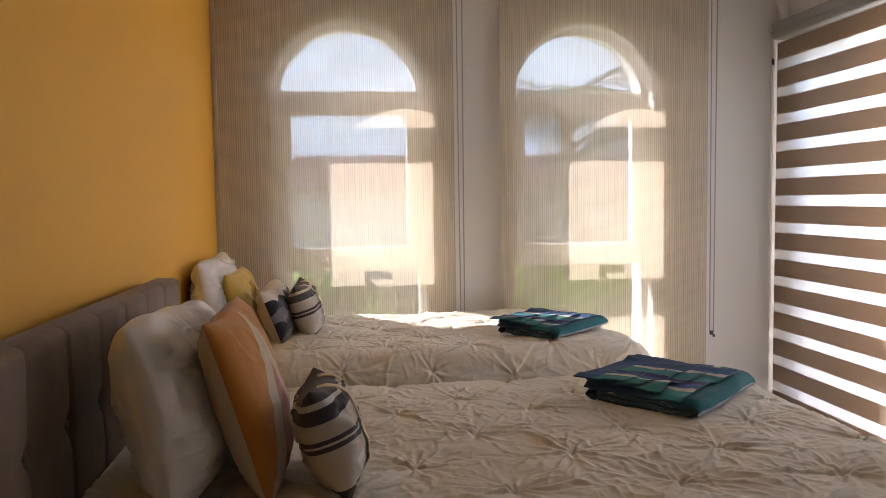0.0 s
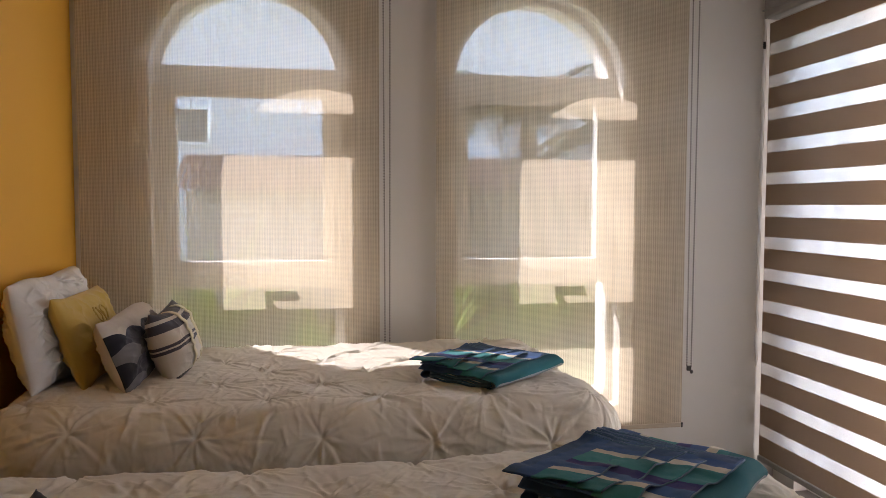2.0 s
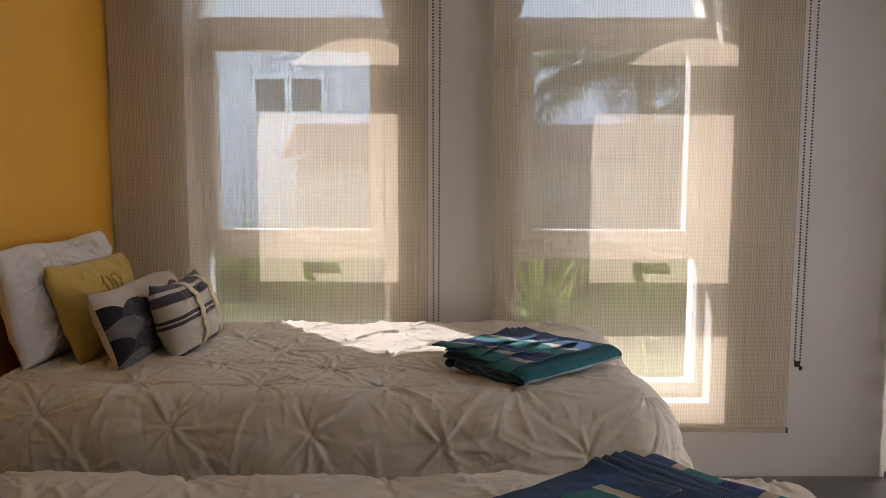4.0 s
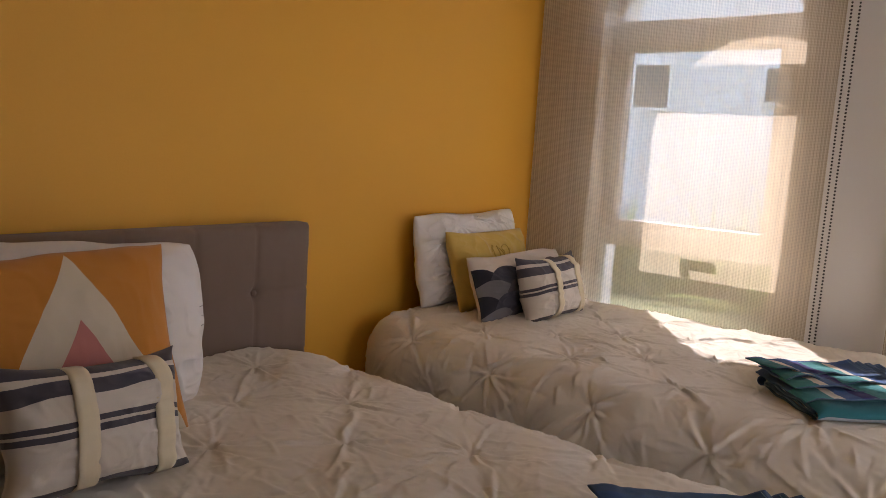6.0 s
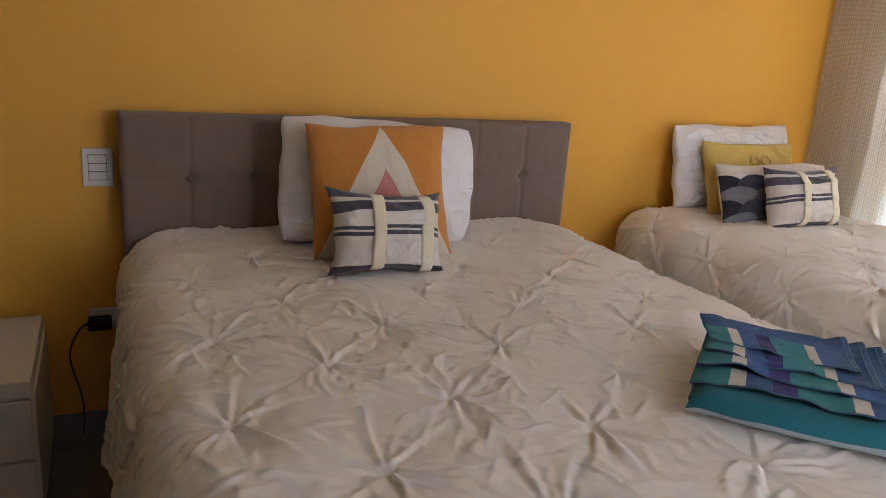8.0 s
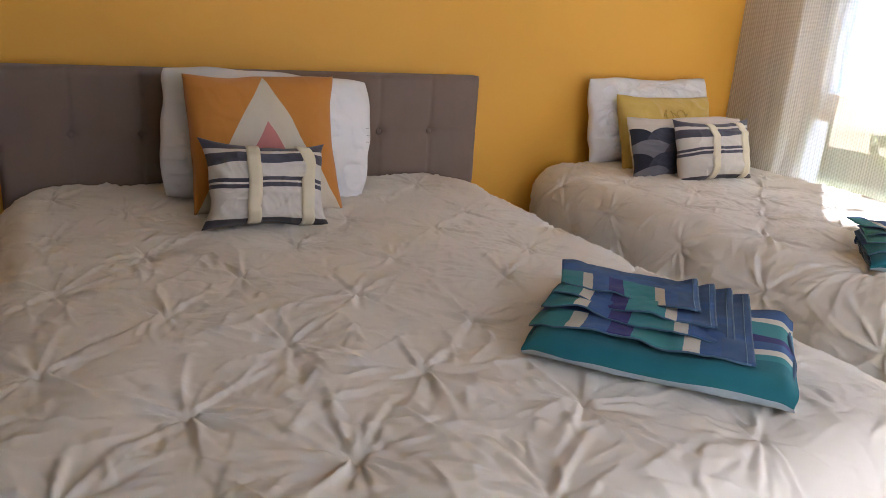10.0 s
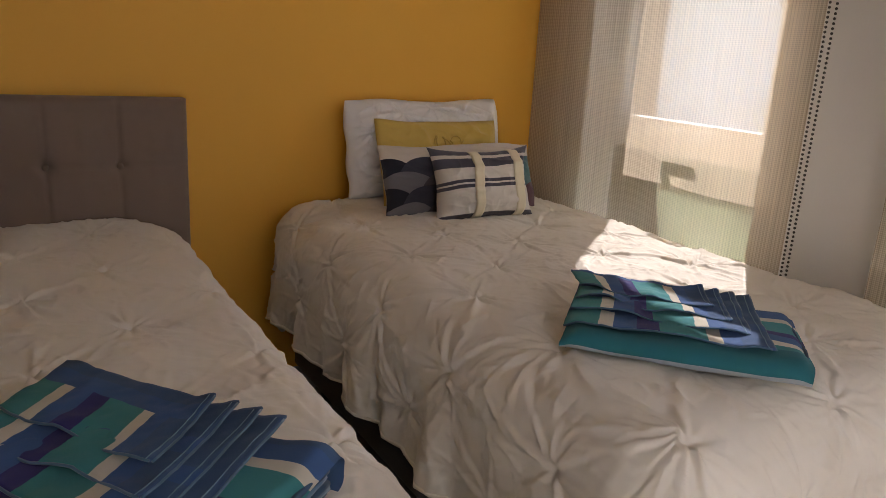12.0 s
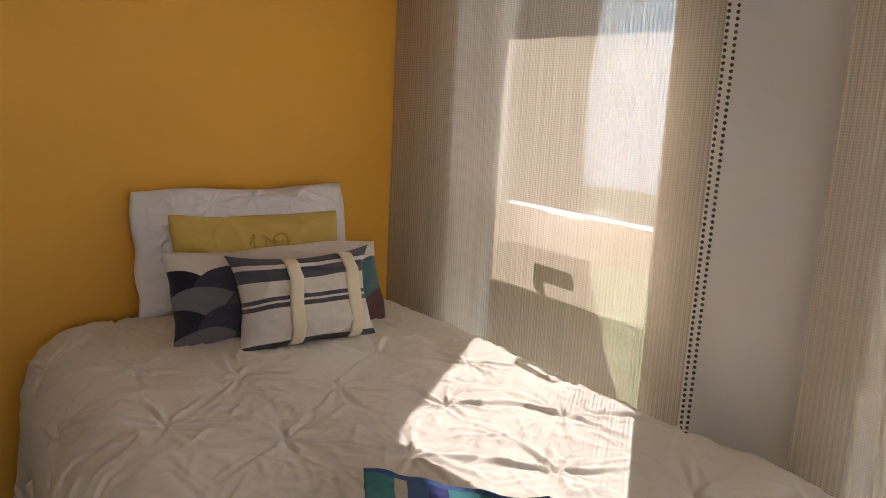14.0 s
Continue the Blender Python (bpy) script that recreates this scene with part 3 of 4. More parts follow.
def crease_field(us, vs, pinch, count, seed, height=0.0048, longest=0.08):
    """Many short straight creases, each steep on one side: most run towards a stitched pinch, the rest at random."""
    rng = np.random.RandomState(seed)
    h = np.zeros((len(us), len(vs)))
    pins = np.array(pinch)
    for k in range(count):
        cx, cy = rng.uniform(us[0], us[-1]), rng.uniform(vs[0], vs[-1])
        d = np.hypot(pins[:, 0] - cx, pins[:, 1] - cy)
        p = pins[d.argmin()]
        if rng.rand() < 0.65:
            ang = math.atan2(p[1] - cy, p[0] - cx) + rng.normal(0, 0.35)
        else:
            ang = rng.uniform(0, math.pi)
        half = rng.uniform(0.25, 1.0) * longest
        wide = rng.uniform(0.003, 0.008)
        up = height * rng.uniform(0.25, 1.0) * rng.choice((1, 1, -0.7))
        bend = rng.uniform(-2.5, 2.5)
        i0, i1 = np.searchsorted(us, (cx - half - 0.02, cx + half + 0.02))
        j0, j1 = np.searchsorted(vs, (cy - half - 0.02, cy + half + 0.02))
        if i1 - i0 < 3 or j1 - j0 < 3:
            continue
        A, B = np.meshgrid(us[i0:i1] - cx, vs[j0:j1] - cy, indexing="ij")
        along = A * math.cos(ang) + B * math.sin(ang)
        side = -A * math.sin(ang) + B * math.cos(ang) + bend * along ** 2
        taper = np.clip(1 - (along / half) ** 2, 0, 1) ** 0.8
        w = wide * (0.5 + 0.8 * (np.clip(along / half, -1, 1) * 0.5 + 0.5))
        h[i0:i1, j0:j1] += up * taper * np.where(side > 0, np.exp(-side / (0.0012 + 0.4 * w)), np.clip(1 + side / (3.2 * w), 0, 1))
    return h


def duvet_mesh(x0, xe, ya, yb, top, drop, radius, pinch, seed, step=0.0040, spread=(0.1, 0.1)):
    """A pinch-pleated duvet: flat top, rolled edges, hanging sides; star folds round every pinch."""
    half_arc = radius * math.pi / 2
    over_y, over_x = half_arc + drop[0], half_arc + drop[1]
    us = np.arange(x0 - 0.20, xe + over_x, step)
    vs = np.arange(ya - over_y, yb + over_y + step, step)
    U, V = np.meshgrid(us, vs, indexing="ij")
    # the cloth is drawn in towards the corners of the head end
    inset = 0.11 * np.clip((x0 + 0.20 - U) / 0.30, 0, 1) ** 2
    Y0, Y1 = ya + inset, yb - inset
    dx = np.where(U > xe, U - xe, np.where(U < x0, (U - x0) * 1.3, 0))
    dy = np.where(V < Y0, V - Y0, np.where(V > Y1, V - Y1, 0))
    rr = np.maximum(np.abs(dx), np.abs(dy))
    hyp = np.hypot(dx, dy) + 1e-9
    nx, ny = dx / hyp, dy / hyp
    head = U < x0
    R = np.where(head & (np.abs(dy) < 1e-9), 0.05, radius)
    a = np.clip(rr / R, 0, math.pi / 2)
    low = np.maximum(rr - R * math.pi / 2, 0)
    ang = np.arctan2(dy, np.abs(dx) + 1e-9)
    foot = np.clip(dx / hyp, 0, 1) ** 2
    along = np.where(np.abs(dy) > np.abs(dx), U, V)
    full = np.where(np.abs(dy) > np.abs(dx), drop[0], drop[1])
    flare = low * (spread[0] + (spread[1] - spread[0]) * foot) + low / full * (0.016 * np.sin(along * 17 + seed) + 0.012 * np.sin(along * 31 + 2.1 * seed) + 0.008 * np.sin(along * 53))
    flare = flare + np.where((np.abs(dx) > 0) & (np.abs(dy) > 0), low * 0.2 * np.sin(ang * 6) ** 2, 0)
    out = R * np.sin(a) + flare
    X = np.clip(U, x0, xe) + nx * np.where(head, np.minimum(R, 0.05) * np.sin(a), out)
    X = np.maximum(X, 0.132 if x0 > 0.125 else 0.02)
    Y = np.clip(V, Y0, Y1) + ny * out
    Z = top - R * (1 - np.cos(a)) - low * 0.985
    # the loft of the filling, and the folds, measured along the cloth
    h = np.zeros_like(U)
    near = np.full_like(U, 9.0)
    wx = 0.010 * lattice_noise(U * 7, V * 7, seed + 1)
    wy = 0.010 * lattice_noise(U * 7 + 9, V * 7, seed + 2)
    rng = np.random.RandomState(seed)
    for px, py in pinch:
        i0, i1 = np.searchsorted(us, (px - 0.22, px + 0.22))
        j0, j1 = np.searchsorted(vs, (py - 0.22, py + 0.22))
        if i1 <= i0 or j1 <= j0:
            continue
        w = (slice(i0, i1), slice(j0, j1))
        qx, qy = U[w] + wx[w] - px, V[w] + wy[w] - py
        h[w] += star_folds(qx, qy, rng)
        near[w] = np.minimum(near[w], np.hypot(qx, qy))
    h += 0.011 * (1 - np.exp(-(np.minimum(near, 0.2) / 0.085) ** 2))
    fx, fy = U + 0.05 * lattice_noise(U * 5, V * 5, seed + 3), V + 0.05 * lattice_noise(U * 5, V * 5 + 4, seed + 4)
    h += crease_field(us, vs, pinch, int(560 * (us[-1] - us[0]) * (vs[-1] - vs[0])), seed + 5)
    h += crease_field(us, vs, pinch, int(900 * (us[-1] - us[0]) * (vs[-1] - vs[0])), seed + 11, 0.0024, 0.045)
    h += 0.0012 * (1 - np.abs(lattice_noise(fx * 24, fy * 15, seed + 6))) ** 5
    h += 0.007 * lattice_noise(U * 3.1, V * 3.1, seed + 7) + 0.003 * lattice_noise(fx * 9, fy * 9, seed + 9)
    P = np.stack([X, Y, Z], -1)
    gu, gv = np.gradient(P, axis=0), np.gradient(P, axis=1)
    N = np.cross(gu, gv)
    N /= np.linalg.norm(N, axis=-1, keepdims=True) + 1e-12
    P = P + N * h[..., None]
    rim = np.concatenate([P[::8, 0], P[-1, ::8], P[::-8, -1]])
    return grid_mesh("duvet", P), rim


def pinch_grid(x, y, dx, dy, nx, ny, skew=0.0):
    pts = []
    for i in range(nx[0], nx[1]):
        for j in range(ny[0], ny[1]):
            jx, jy = random.uniform(-0.010, 0.010), random.uniform(-0.010, 0.010)
            pts.append((x + i * dx + jx, y + (j + (0.5 if i % 2 else 0)) * dy + skew * i + jy))
    return pts


bed("double bed with a grey-brown buttoned headboard", 2.02, 1.22, 2.70, 0.760, 0.13, (1.150, 2.772, 0.30, 1.124, 0.122))
bed("single bed on a dark base beside the windows", 1.93, 3.10, 4.08, 0.785, 0.16, None)
random.seed(4)
def duvet(label, seed, spread, *size):
    top = thing("duvet", label, "duvet")
    me, rim = duvet_mesh(*size, seed, spread=spread)
    part("cover", me, LINEN, top)
    part("hem", tube([tuple(q) for q in rim], 0.005, 6), LINEN, top)


duvet("rumpled white pinch-pleated duvet on the double bed", 11, (0.08, 0.15), 0.13, 1.99, 1.245, 2.615, 0.747, (0.44, 0.44), 0.11, pinch_grid(0.848, 1.870, 0.192, 0.388, (-5, 12), (-4, 6)))
duvet("white pinch-pleated duvet hanging over the single bed", 23, (0.02, 0.38), 0.12, 1.83, 3.145, 4.03, 0.772, (0.24, 0.46), 0.13, pinch_grid(0.842, 3.195, 0.174, 0.368, (-5, 13), (-3, 6), -0.012))


def cushion_mesh(name, w, h, t, seed, squash=0.16, wrinkle=0.004, droop=0.0, rounding=0.1, pinches=(), n=90, ears=0.0, slack=0.0):
    """A stuffed cushion in its own upright frame: x across, y thick, z up from its lower edge. Two meshes in one, front and back, meeting in a seam."""
    s = np.linspace(-1, 1, n)
    S, T = np.meshgrid(s, s, indexing="ij")
    body = (np.clip(1 - np.abs(S) ** 2.6, 0, 1) * np.clip(1 - np.abs(T) ** 2.6, 0, 1)) ** 0.48
    pull = 1 - squash * 0.5 * (1 - T ** 2) * np.abs(S) ** 3
    pull2 = 1 - squash * 0.5 * (1 - S ** 2) * np.abs(T) ** 3
    ear = 1 + ears * (np.abs(S) * np.abs(T)) ** 7
    wob = 0.006 * lattice_noise(S * 2 + 7, T * 2, seed)
    X = S * np.sqrt(1 - rounding * T ** 4) * w / 2 * pull * ear + wob
    Z = (T * np.sqrt(1 - rounding * S ** 4) * pull2 * ear + 1) * h / 2 + 0.006 * lattice_noise(S * 2, T * 2 + 5, seed + 1) - droop * np.clip(T, 0, 1) * (1 - S ** 2)
    X = X + slack * lattice_noise(S * 1.2 + 3, T * 2.3 + 0.7, seed + 8) * np.abs(S) ** 3
    Z = Z + slack * lattice_noise(S * 2.6 + 0.4, T * 1.2 + 3, seed + 9) * np.abs(T) ** 3
    rim = np.exp(-((1 - np.maximum(np.abs(S), np.abs(T))) / 0.22) ** 2)
    gather = np.sin((S * 13 + T * 3) + 3 * lattice_noise(S * 2, T * 2, seed + 2)) * rim
    fold = (1 - np.abs(lattice_noise(S * 2.6 + 0.4 * T, T * 2.2 + 0.5 * S, seed + 3))) ** 4
    fx = 0.25 * lattice_noise(S * 2, T * 2, seed + 6)
    fold += 0.6 * (1 - np.abs(lattice_noise((S + fx) * 6 + T, (T - fx) * 4, seed + 5))) ** 5
    relief = wrinkle * (0.6 * gather + 1.0 * fold + 0.6 * lattice_noise(S * 6, T * 6, seed + 4)) * np.clip((1 - np.maximum(np.abs(S), np.abs(T))) * 5, 0, 1)
    prng = np.random.RandomState(seed)
    for ps, pt in pinches:
        relief = relief + star_folds((S - ps) * w / 2, (T - pt) * h / 2, prng, 1.05) * np.clip((1 - np.maximum(np.abs(S), np.abs(T))) * 14, 0, 1)
    Yf = -(t / 2 * body + relief) - 0.001
    Yb = (t / 2 * body + relief[::-1]) + 0.001
    UV = np.stack([(S + 1) / 2, (T + 1) / 2], -1)
    front = np.stack([X, Yf, Z], -1)
    back = np.stack([X, Yb, Z], -1)[::-1]
    P = np.concatenate([front.reshape(-1, 3), back.reshape(-1, 3)])
    uv = np.concatenate([UV.reshape(-1, 2), UV[::-1].reshape(-1, 2)])
    idx = np.arange(n * n).reshape(n, n)
    q = np.stack([idx[:-1, :-1], idx[1:, :-1], idx[1:, 1:], idx[:-1, 1:]], -1).reshape(-1, 4)
    rimi = np.concatenate([idx[:-1, 0], idx[-1, :-1], idx[:0:-1, -1], idx[0, :0:-1]])
    flip = np.concatenate([idx[::-1][:-1, 0], idx[::-1][-1, :-1], idx[::-1][:0:-1, -1], idx[::-1][0, :0:-1]]) + n * n
    seam = np.stack([rimi, np.roll(rimi, -1), np.roll(flip, -1), flip], -1)[:, ::-1]
    Q = np.concatenate([q, q + n * n, seam])
    me = bpy.data.meshes.new(name)
    me.from_pydata(P.tolist(), [], Q.tolist())
    lay = me.uv_layers.new(name="UVMap")
    lay.data.foreach_set("uv", uv[Q.reshape(-1)].astype(np.float32).ravel())
    idx_mat = np.zeros(len(Q), dtype=np.int32)
    idx_mat[len(q):2 * len(q)] = 1
    me.polygons.foreach_set("material_index", idx_mat)
    me.polygons.foreach_set("use_smooth", [True] * len(Q))
    return me, (lambda u, v: front[int(round(u * (n - 1))), int(round(v * (n - 1)))])


def place(ob, x, y, z, lean, turn=0.0, roll=0.0):
    """Stands a cushion with its lower edge at x, y, z, its front to +x, leaning back by so many degrees."""
    ob.matrix_world = pose(x, y, z, 0, 0, 90 + turn) @ pose(0, 0, 0, -lean, 0, 0) @ pose(0, 0, 0, 0, roll, 0)
    return ob


def cushion(name, label, w, h, t, seed, mats, spot, squash=0.16, wrinkle=0.004, droop=0.0, straps=(), category="cushion", group="", rounding=0.1, pinches=(), ears=0.0, n=90, slack=0.0):
    me, front = cushion_mesh(name, w, h, t, seed, squash, wrinkle, droop, rounding, pinches, n, ears, slack)
    if straps:
        top = thing(name, label, category, group=group)
        part("cover", me, mats, top)
        for u, width in straps:
            vs = np.linspace(0, 1, 40)
            rows = []
            for v in vs:
                q = np.array(front(u, v))
                rows.append([q + np.array((-width / 2, -0.0045, 0)), q + np.array((-width / 4, -0.0055, 0)), q + np.array((width / 4, -0.0055, 0)), q + np.array((width / 2, -0.0045, 0))])
            st = part("strap", grid_mesh("strap", np.array(rows)), CREAM_TAPE, top, "cream woven tape strap")
            mod = st.modifiers.new("thick", "SOLIDIFY")
            mod.thickness, mod.offset = 0.003, 0
    else:
        top = part(name, me, mats)
        tagged(top, label, category, group)
    place(top, *spot)
    return top, front


bed_pillow, pillow_front = cushion("pillow", "white cotton bed pillow propped on the grey headboard", 0.68, 0.412, 0.185, 31, [PILLOW, PILLOW], (0.374, 1.898, 0.742, 14, 0, 4), 0.10, 0.011, category="pillow", rounding=0.16, n=150, slack=0.008)
for v0 in (0.50, 0.555, 0.61):
    bar = [pillow_front(u, v0 + 0.25 * (u - 0.95)) for u in (0.95, 0.96, 0.97, 0.98)]
    part("printed_bar", tube([(q[0], q[1] - 0.0006, q[2]) for q in bar], 0.0009, 6), GREY_TRIM, bed_pillow, "thin grey printed bar")
cushion("throw_cushion", "orange cushion with a cream triangle and pink tip", 0.45, 0.415, 0.122, 32, [ORANGE_TRI, CUSHION_BACK], (0.536, 1.862, 0.748, 17), 0.16, 0.003, rounding=0.04)
cushion("striped_cushion", "small cream and charcoal striped cushion with tape straps", 0.345, 0.235, 0.135, 33, [STRIPED, STRIPED], (0.690, 1.820, 0.752, 18, 3, 3), 0.24, 0.006, 0.0, ((0.36, 0.036), (0.80, 0.036)), group="striped cushions", rounding=0.03, ears=0.05)
cushion("pillow", "white pinch-pleated pillow propped against the yellow wall", 0.67, 0.375, 0.14, 34, [PILLOW, PILLOW], (0.138, 3.645, 0.766, 10, 0, 0), 0.08, 0.012, category="pillow", rounding=0.10, pinches=((-0.36, 0.72), (0.02, 0.86), (0.36, 0.70), (-0.72, 0.35), (0.74, 0.40), (-0.6, -0.3), (0.1, 0.15)), n=170, slack=0.007)
yellow_cushion, yellow_front = cushion("throw_cushion", "mustard yellow cushion with a stitched motif", 0.52, 0.32, 0.105, 35, [MUSTARD, MUSTARD], (0.265, 3.648, 0.766, 17), 0.12, 0.007, rounding=0.06)
motif = []
for k in range(60):
    q = k / 59
    p3 = yellow_front(0.40 + 0.24 * q + 0.020 * math.sin(q * 25), 0.70 + 0.085 * math.sin(q * 19) + 0.02 * math.sin(q * 41))
    motif.append((p3[0], p3[1] - 0.002, p3[2]))
part("stitched_motif", tube(motif, 0.0022, 6), THREAD, yellow_cushion)
cushion("lumbar_cushion", "long cream cushion printed with dark scalloped scales", 0.63, 0.25, 0.12, 36, [SCALLOP, CUSHION_BACK], (0.412, 3.643, 0.766, 21), 0.12, 0.006, rounding=0.05)
cushion("striped_cushion", "small cream and charcoal striped cushion with tape straps", 0.385, 0.25, 0.135, 37, [STRIPED, STRIPED], (0.535, 3.648, 0.766, 18), 0.24, 0.006, 0.0, ((0.36, 0.036), (0.80, 0.036)), group="striped cushions", rounding=0.03, ears=0.05)


def towel(label, x, y, z, turn, w, d, seed, H):
    """A beach towel folded to a soft block, with four fanned flaps on top. x along the long fold, y away from it."""
    t = thing("folded_towel", label, "towel", (x, y, z), turn, "folded towels")
    n, k = 90, 16
    prof = []
    for i in range(k + 1):
        a = -math.pi / 2 - math.pi * i / k
        prof.append((0.03 + 0.035 * math.cos(a), H / 2 + H / 2 * math.sin(a)))
    for i in range(1, 36):
        prof.append((0.03 + (d - 0.05) * i / 35, H))
    for i in range(1, k + 1):
        a = math.pi / 2 - math.pi * i / k
        prof.append((d - 0.02 + 0.025 * math.cos(a), H / 2 + H / 2 * math.sin(a)))
    prof = np.array(prof)
    xs = np.linspace(0, w, n)
    Q, PY = np.meshgrid(xs, prof[:, 0], indexing="ij")
    PZ = np.broadcast_to(prof[:, 1], Q.shape)
    e = np.minimum(Q, w - Q)
    swell = 0.86 + 0.20 * Q / w - 0.30 * np.exp(-(e / 0.014) ** 2)
    soft = lattice_noise(Q * 9, PY * 9, seed) * 0.004 + lattice_noise(Q * 22, PY * 16, seed + 1) * 0.0018
    Zb = 0.002 + PZ * swell + soft * (PZ / H)
    Yb = PY + 0.005 * np.sin(Q * 11 + seed) + 0.003 * lattice_noise(Q * 14, PZ * 30, seed + 2)
    P = np.stack([Q + 0.004 * lattice_noise(PY * 12, PZ * 40, seed + 3), Yb, Zb], -1)
    cut = k + 1
    U = np.broadcast_to((xs / w)[:, None], Q.shape)
    V = np.broadcast_to(np.linspace(0, 1, cut)[None], (n, cut))
    part("folded_edge", grid_mesh("folded_edge", P[:, :cut], np.stack([U[:, :cut], V], -1)), TOWEL_SIDE, t, "teal folded edge with a pale lower stripe")
    V = np.clip((PY - 0.02) / d, 0, 1)
    part("folded_top", grid_mesh("folded_top", P[:, cut - 1:], np.stack([U, V], -1)[:, cut - 1:]), TOWEL_BODY, t, "blue, aqua and cream striped top")
    for q0, sgn in ((0, 1), (n - 1, -1)):
        for lay in range(5):
            zc = H * (0.11 + 0.165 * lay) * (0.86 if q0 == 0 else 1.0)
            pts = [(xs[q0] + sgn * (0.006 + 0.003 * math.sin(lay * 2 + i * 0.5)), 0.024 + (d - 0.055) * i / 16, zc + 0.0025 * math.sin(i * 0.9 + lay)) for i in range(17)]
            part("fold_layer", tube(pts, H * 0.085, 8), (TOWEL_LAYER, TOWEL_HEM)[lay % 2], t)
    # flaps: each one shorter and set further back than the one below
    base = H * 0.90
    for f in range(4):
        S, T = np.meshgrid(np.linspace(0, 1, 64), np.linspace(0, 1, 40), indexing="ij")
        fx0, fx1 = -0.004 + 0.004 * f, w * (0.85 - 0.075 * f)
        fy0, fy1 = 0.040 + 0.054 * f, d + 0.012 - 0.004 * f
        back = 0.035 if f == 3 else 0.0
        X = fx0 + (fx1 - fx0) * S - 0.020 * T * S - back * T * (1 - S)
        Y = fy0 + (fy1 - fy0) * T + 0.024 * (1 - T) * (1 - S) * (1 if f else 0.4) + back * T * (1 - S) - 0.012 * S * (1 - T)
        Y = Y + 0.005 * np.sin(S * 10 + f * 2 + seed) * (1 - T)
        Zf = base + 0.20 * H * S + 0.004 + 0.0044 * f
        roll = np.exp(-((S - 0.16) / 0.17) ** 2)
        Zf = Zf + 0.009 * roll * (0.35 + 0.65 * np.exp(-(T / 0.35) ** 2)) * (1.0 if f else 0.3)
        Zf = Zf + 0.0035 * np.sin(S * 13 + f * 1.9 + seed) * np.exp(-(T / 0.3) ** 2)
        Zf = Zf + 0.0030 * lattice_noise(X * 26 + 3 * f, Y * 22, seed + 5 + f) + 0.0012 * lattice_noise(X * 70, Y * 60, seed + 15 + f)
        Zf = Zf + 0.013 * T ** 3 * np.exp(-((1 - S) / 0.10) ** 2) + 0.004 * back / 0.035 * T ** 2 * (1 - S)
        Zf = Zf - 0.016 * np.exp(-(S / 0.05) ** 2) * (f == 0)
        fl = part("flap", grid_mesh("flap", np.stack([X, Y, Zf], -1), np.stack([S, T * (fy1 - fy0) / 0.15], -1)), TOWEL_CHECK, t, "checked blue, aqua and cream flap")
        so = fl.modifiers.new("thick", "SOLIDIFY")
        so.thickness, so.offset = 0.0034, 1
        hem = [(X[i, 0], Y[i, 0] - 0.001, Zf[i, 0] + 0.0020) for i in range(0, 64, 2)]
        part("hem", tube(hem, 0.0019, 6), TOWEL_HEM, fl)
        hem = [(X[-1, j], Y[-1, j], Zf[-1, j] + 0.0020) for j in range(0, 40, 2)]
        part("hem", tube(hem, 0.0019, 6), TOWEL_HEM, fl)
        hem = [(X[-3, j], Y[-3, j], Zf[-3, j] + 0.0036) for j in range(0, 40, 2)]
        part("stitching", tube(hem, 0.0009, 5), TOWEL_STITCH, fl)
    return t


towel("folded blue and teal checked beach towel on the double bed", 1.645, 2.045, 0.762, 41.0, 0.45, 0.345, 3, 0.056)
towel("folded blue and teal checked beach towel on the single bed", 1.560, 3.130, 0.786, 43.0, 0.44, 0.30, 8, 0.046)


# ---- wall fittings and the bedside cabinet ----
def light_switch():
    s = thing("light_switch", "white triple rocker light switch on the yellow wall", "switch", (0, 1.088, 0.940))
    part("plate", box((0.0, -0.044, -0.061), (0.009, 0.044, 0.061), 0.004, 3), SWITCH_PLASTIC, s)
    part("gap", box((0.004, -0.027, -0.041), (0.0098, 0.027, 0.041)), GAP_DARK, s)
    for k in (-1, 0, 1):
        part("rocker", box((0.004, -0.0255, k * 0.0268 - 0.0122), (0.0125, 0.0255, k * 0.0268 + 0.0122), 0.0015, 2), SWITCH_PLASTIC, s)


light_switch()


def wall_socket():
    s = thing("wall_socket", "white wall socket low on the yellow wall", "socket", (0, 1.098, 0.434))
    part("plate", box((0.0, -0.060, -0.036), (0.009, 0.060, 0.036), 0.004, 3), SWITCH_PLASTIC, s)
    part("insert", box((0.004, -0.04, -0.02), (0.011, 0.04, 0.02), 0.002, 2), SWITCH_PLASTIC, s)
    p = thing("power_adapter", "black plug-in power adapter with a hanging cable", "adapter", (0.0115, 1.070, 0.428))
    part("case", box((0.0, -0.036, -0.02), (0.045, 0.036, 0.02), 0.006, 3), BLACK_PLASTIC, p)
    pts = [(0.025, -0.034 - 0.045 * math.sin(min(k / 6, 1) * math.pi / 2) + 0.016 * math.sin(k * 0.42), 0.004 - 0.0009 * k * k) for k in range(22)]
    part("cable", tube(pts, 0.0028, 8), BLACK_PLASTIC, p)


wall_socket()


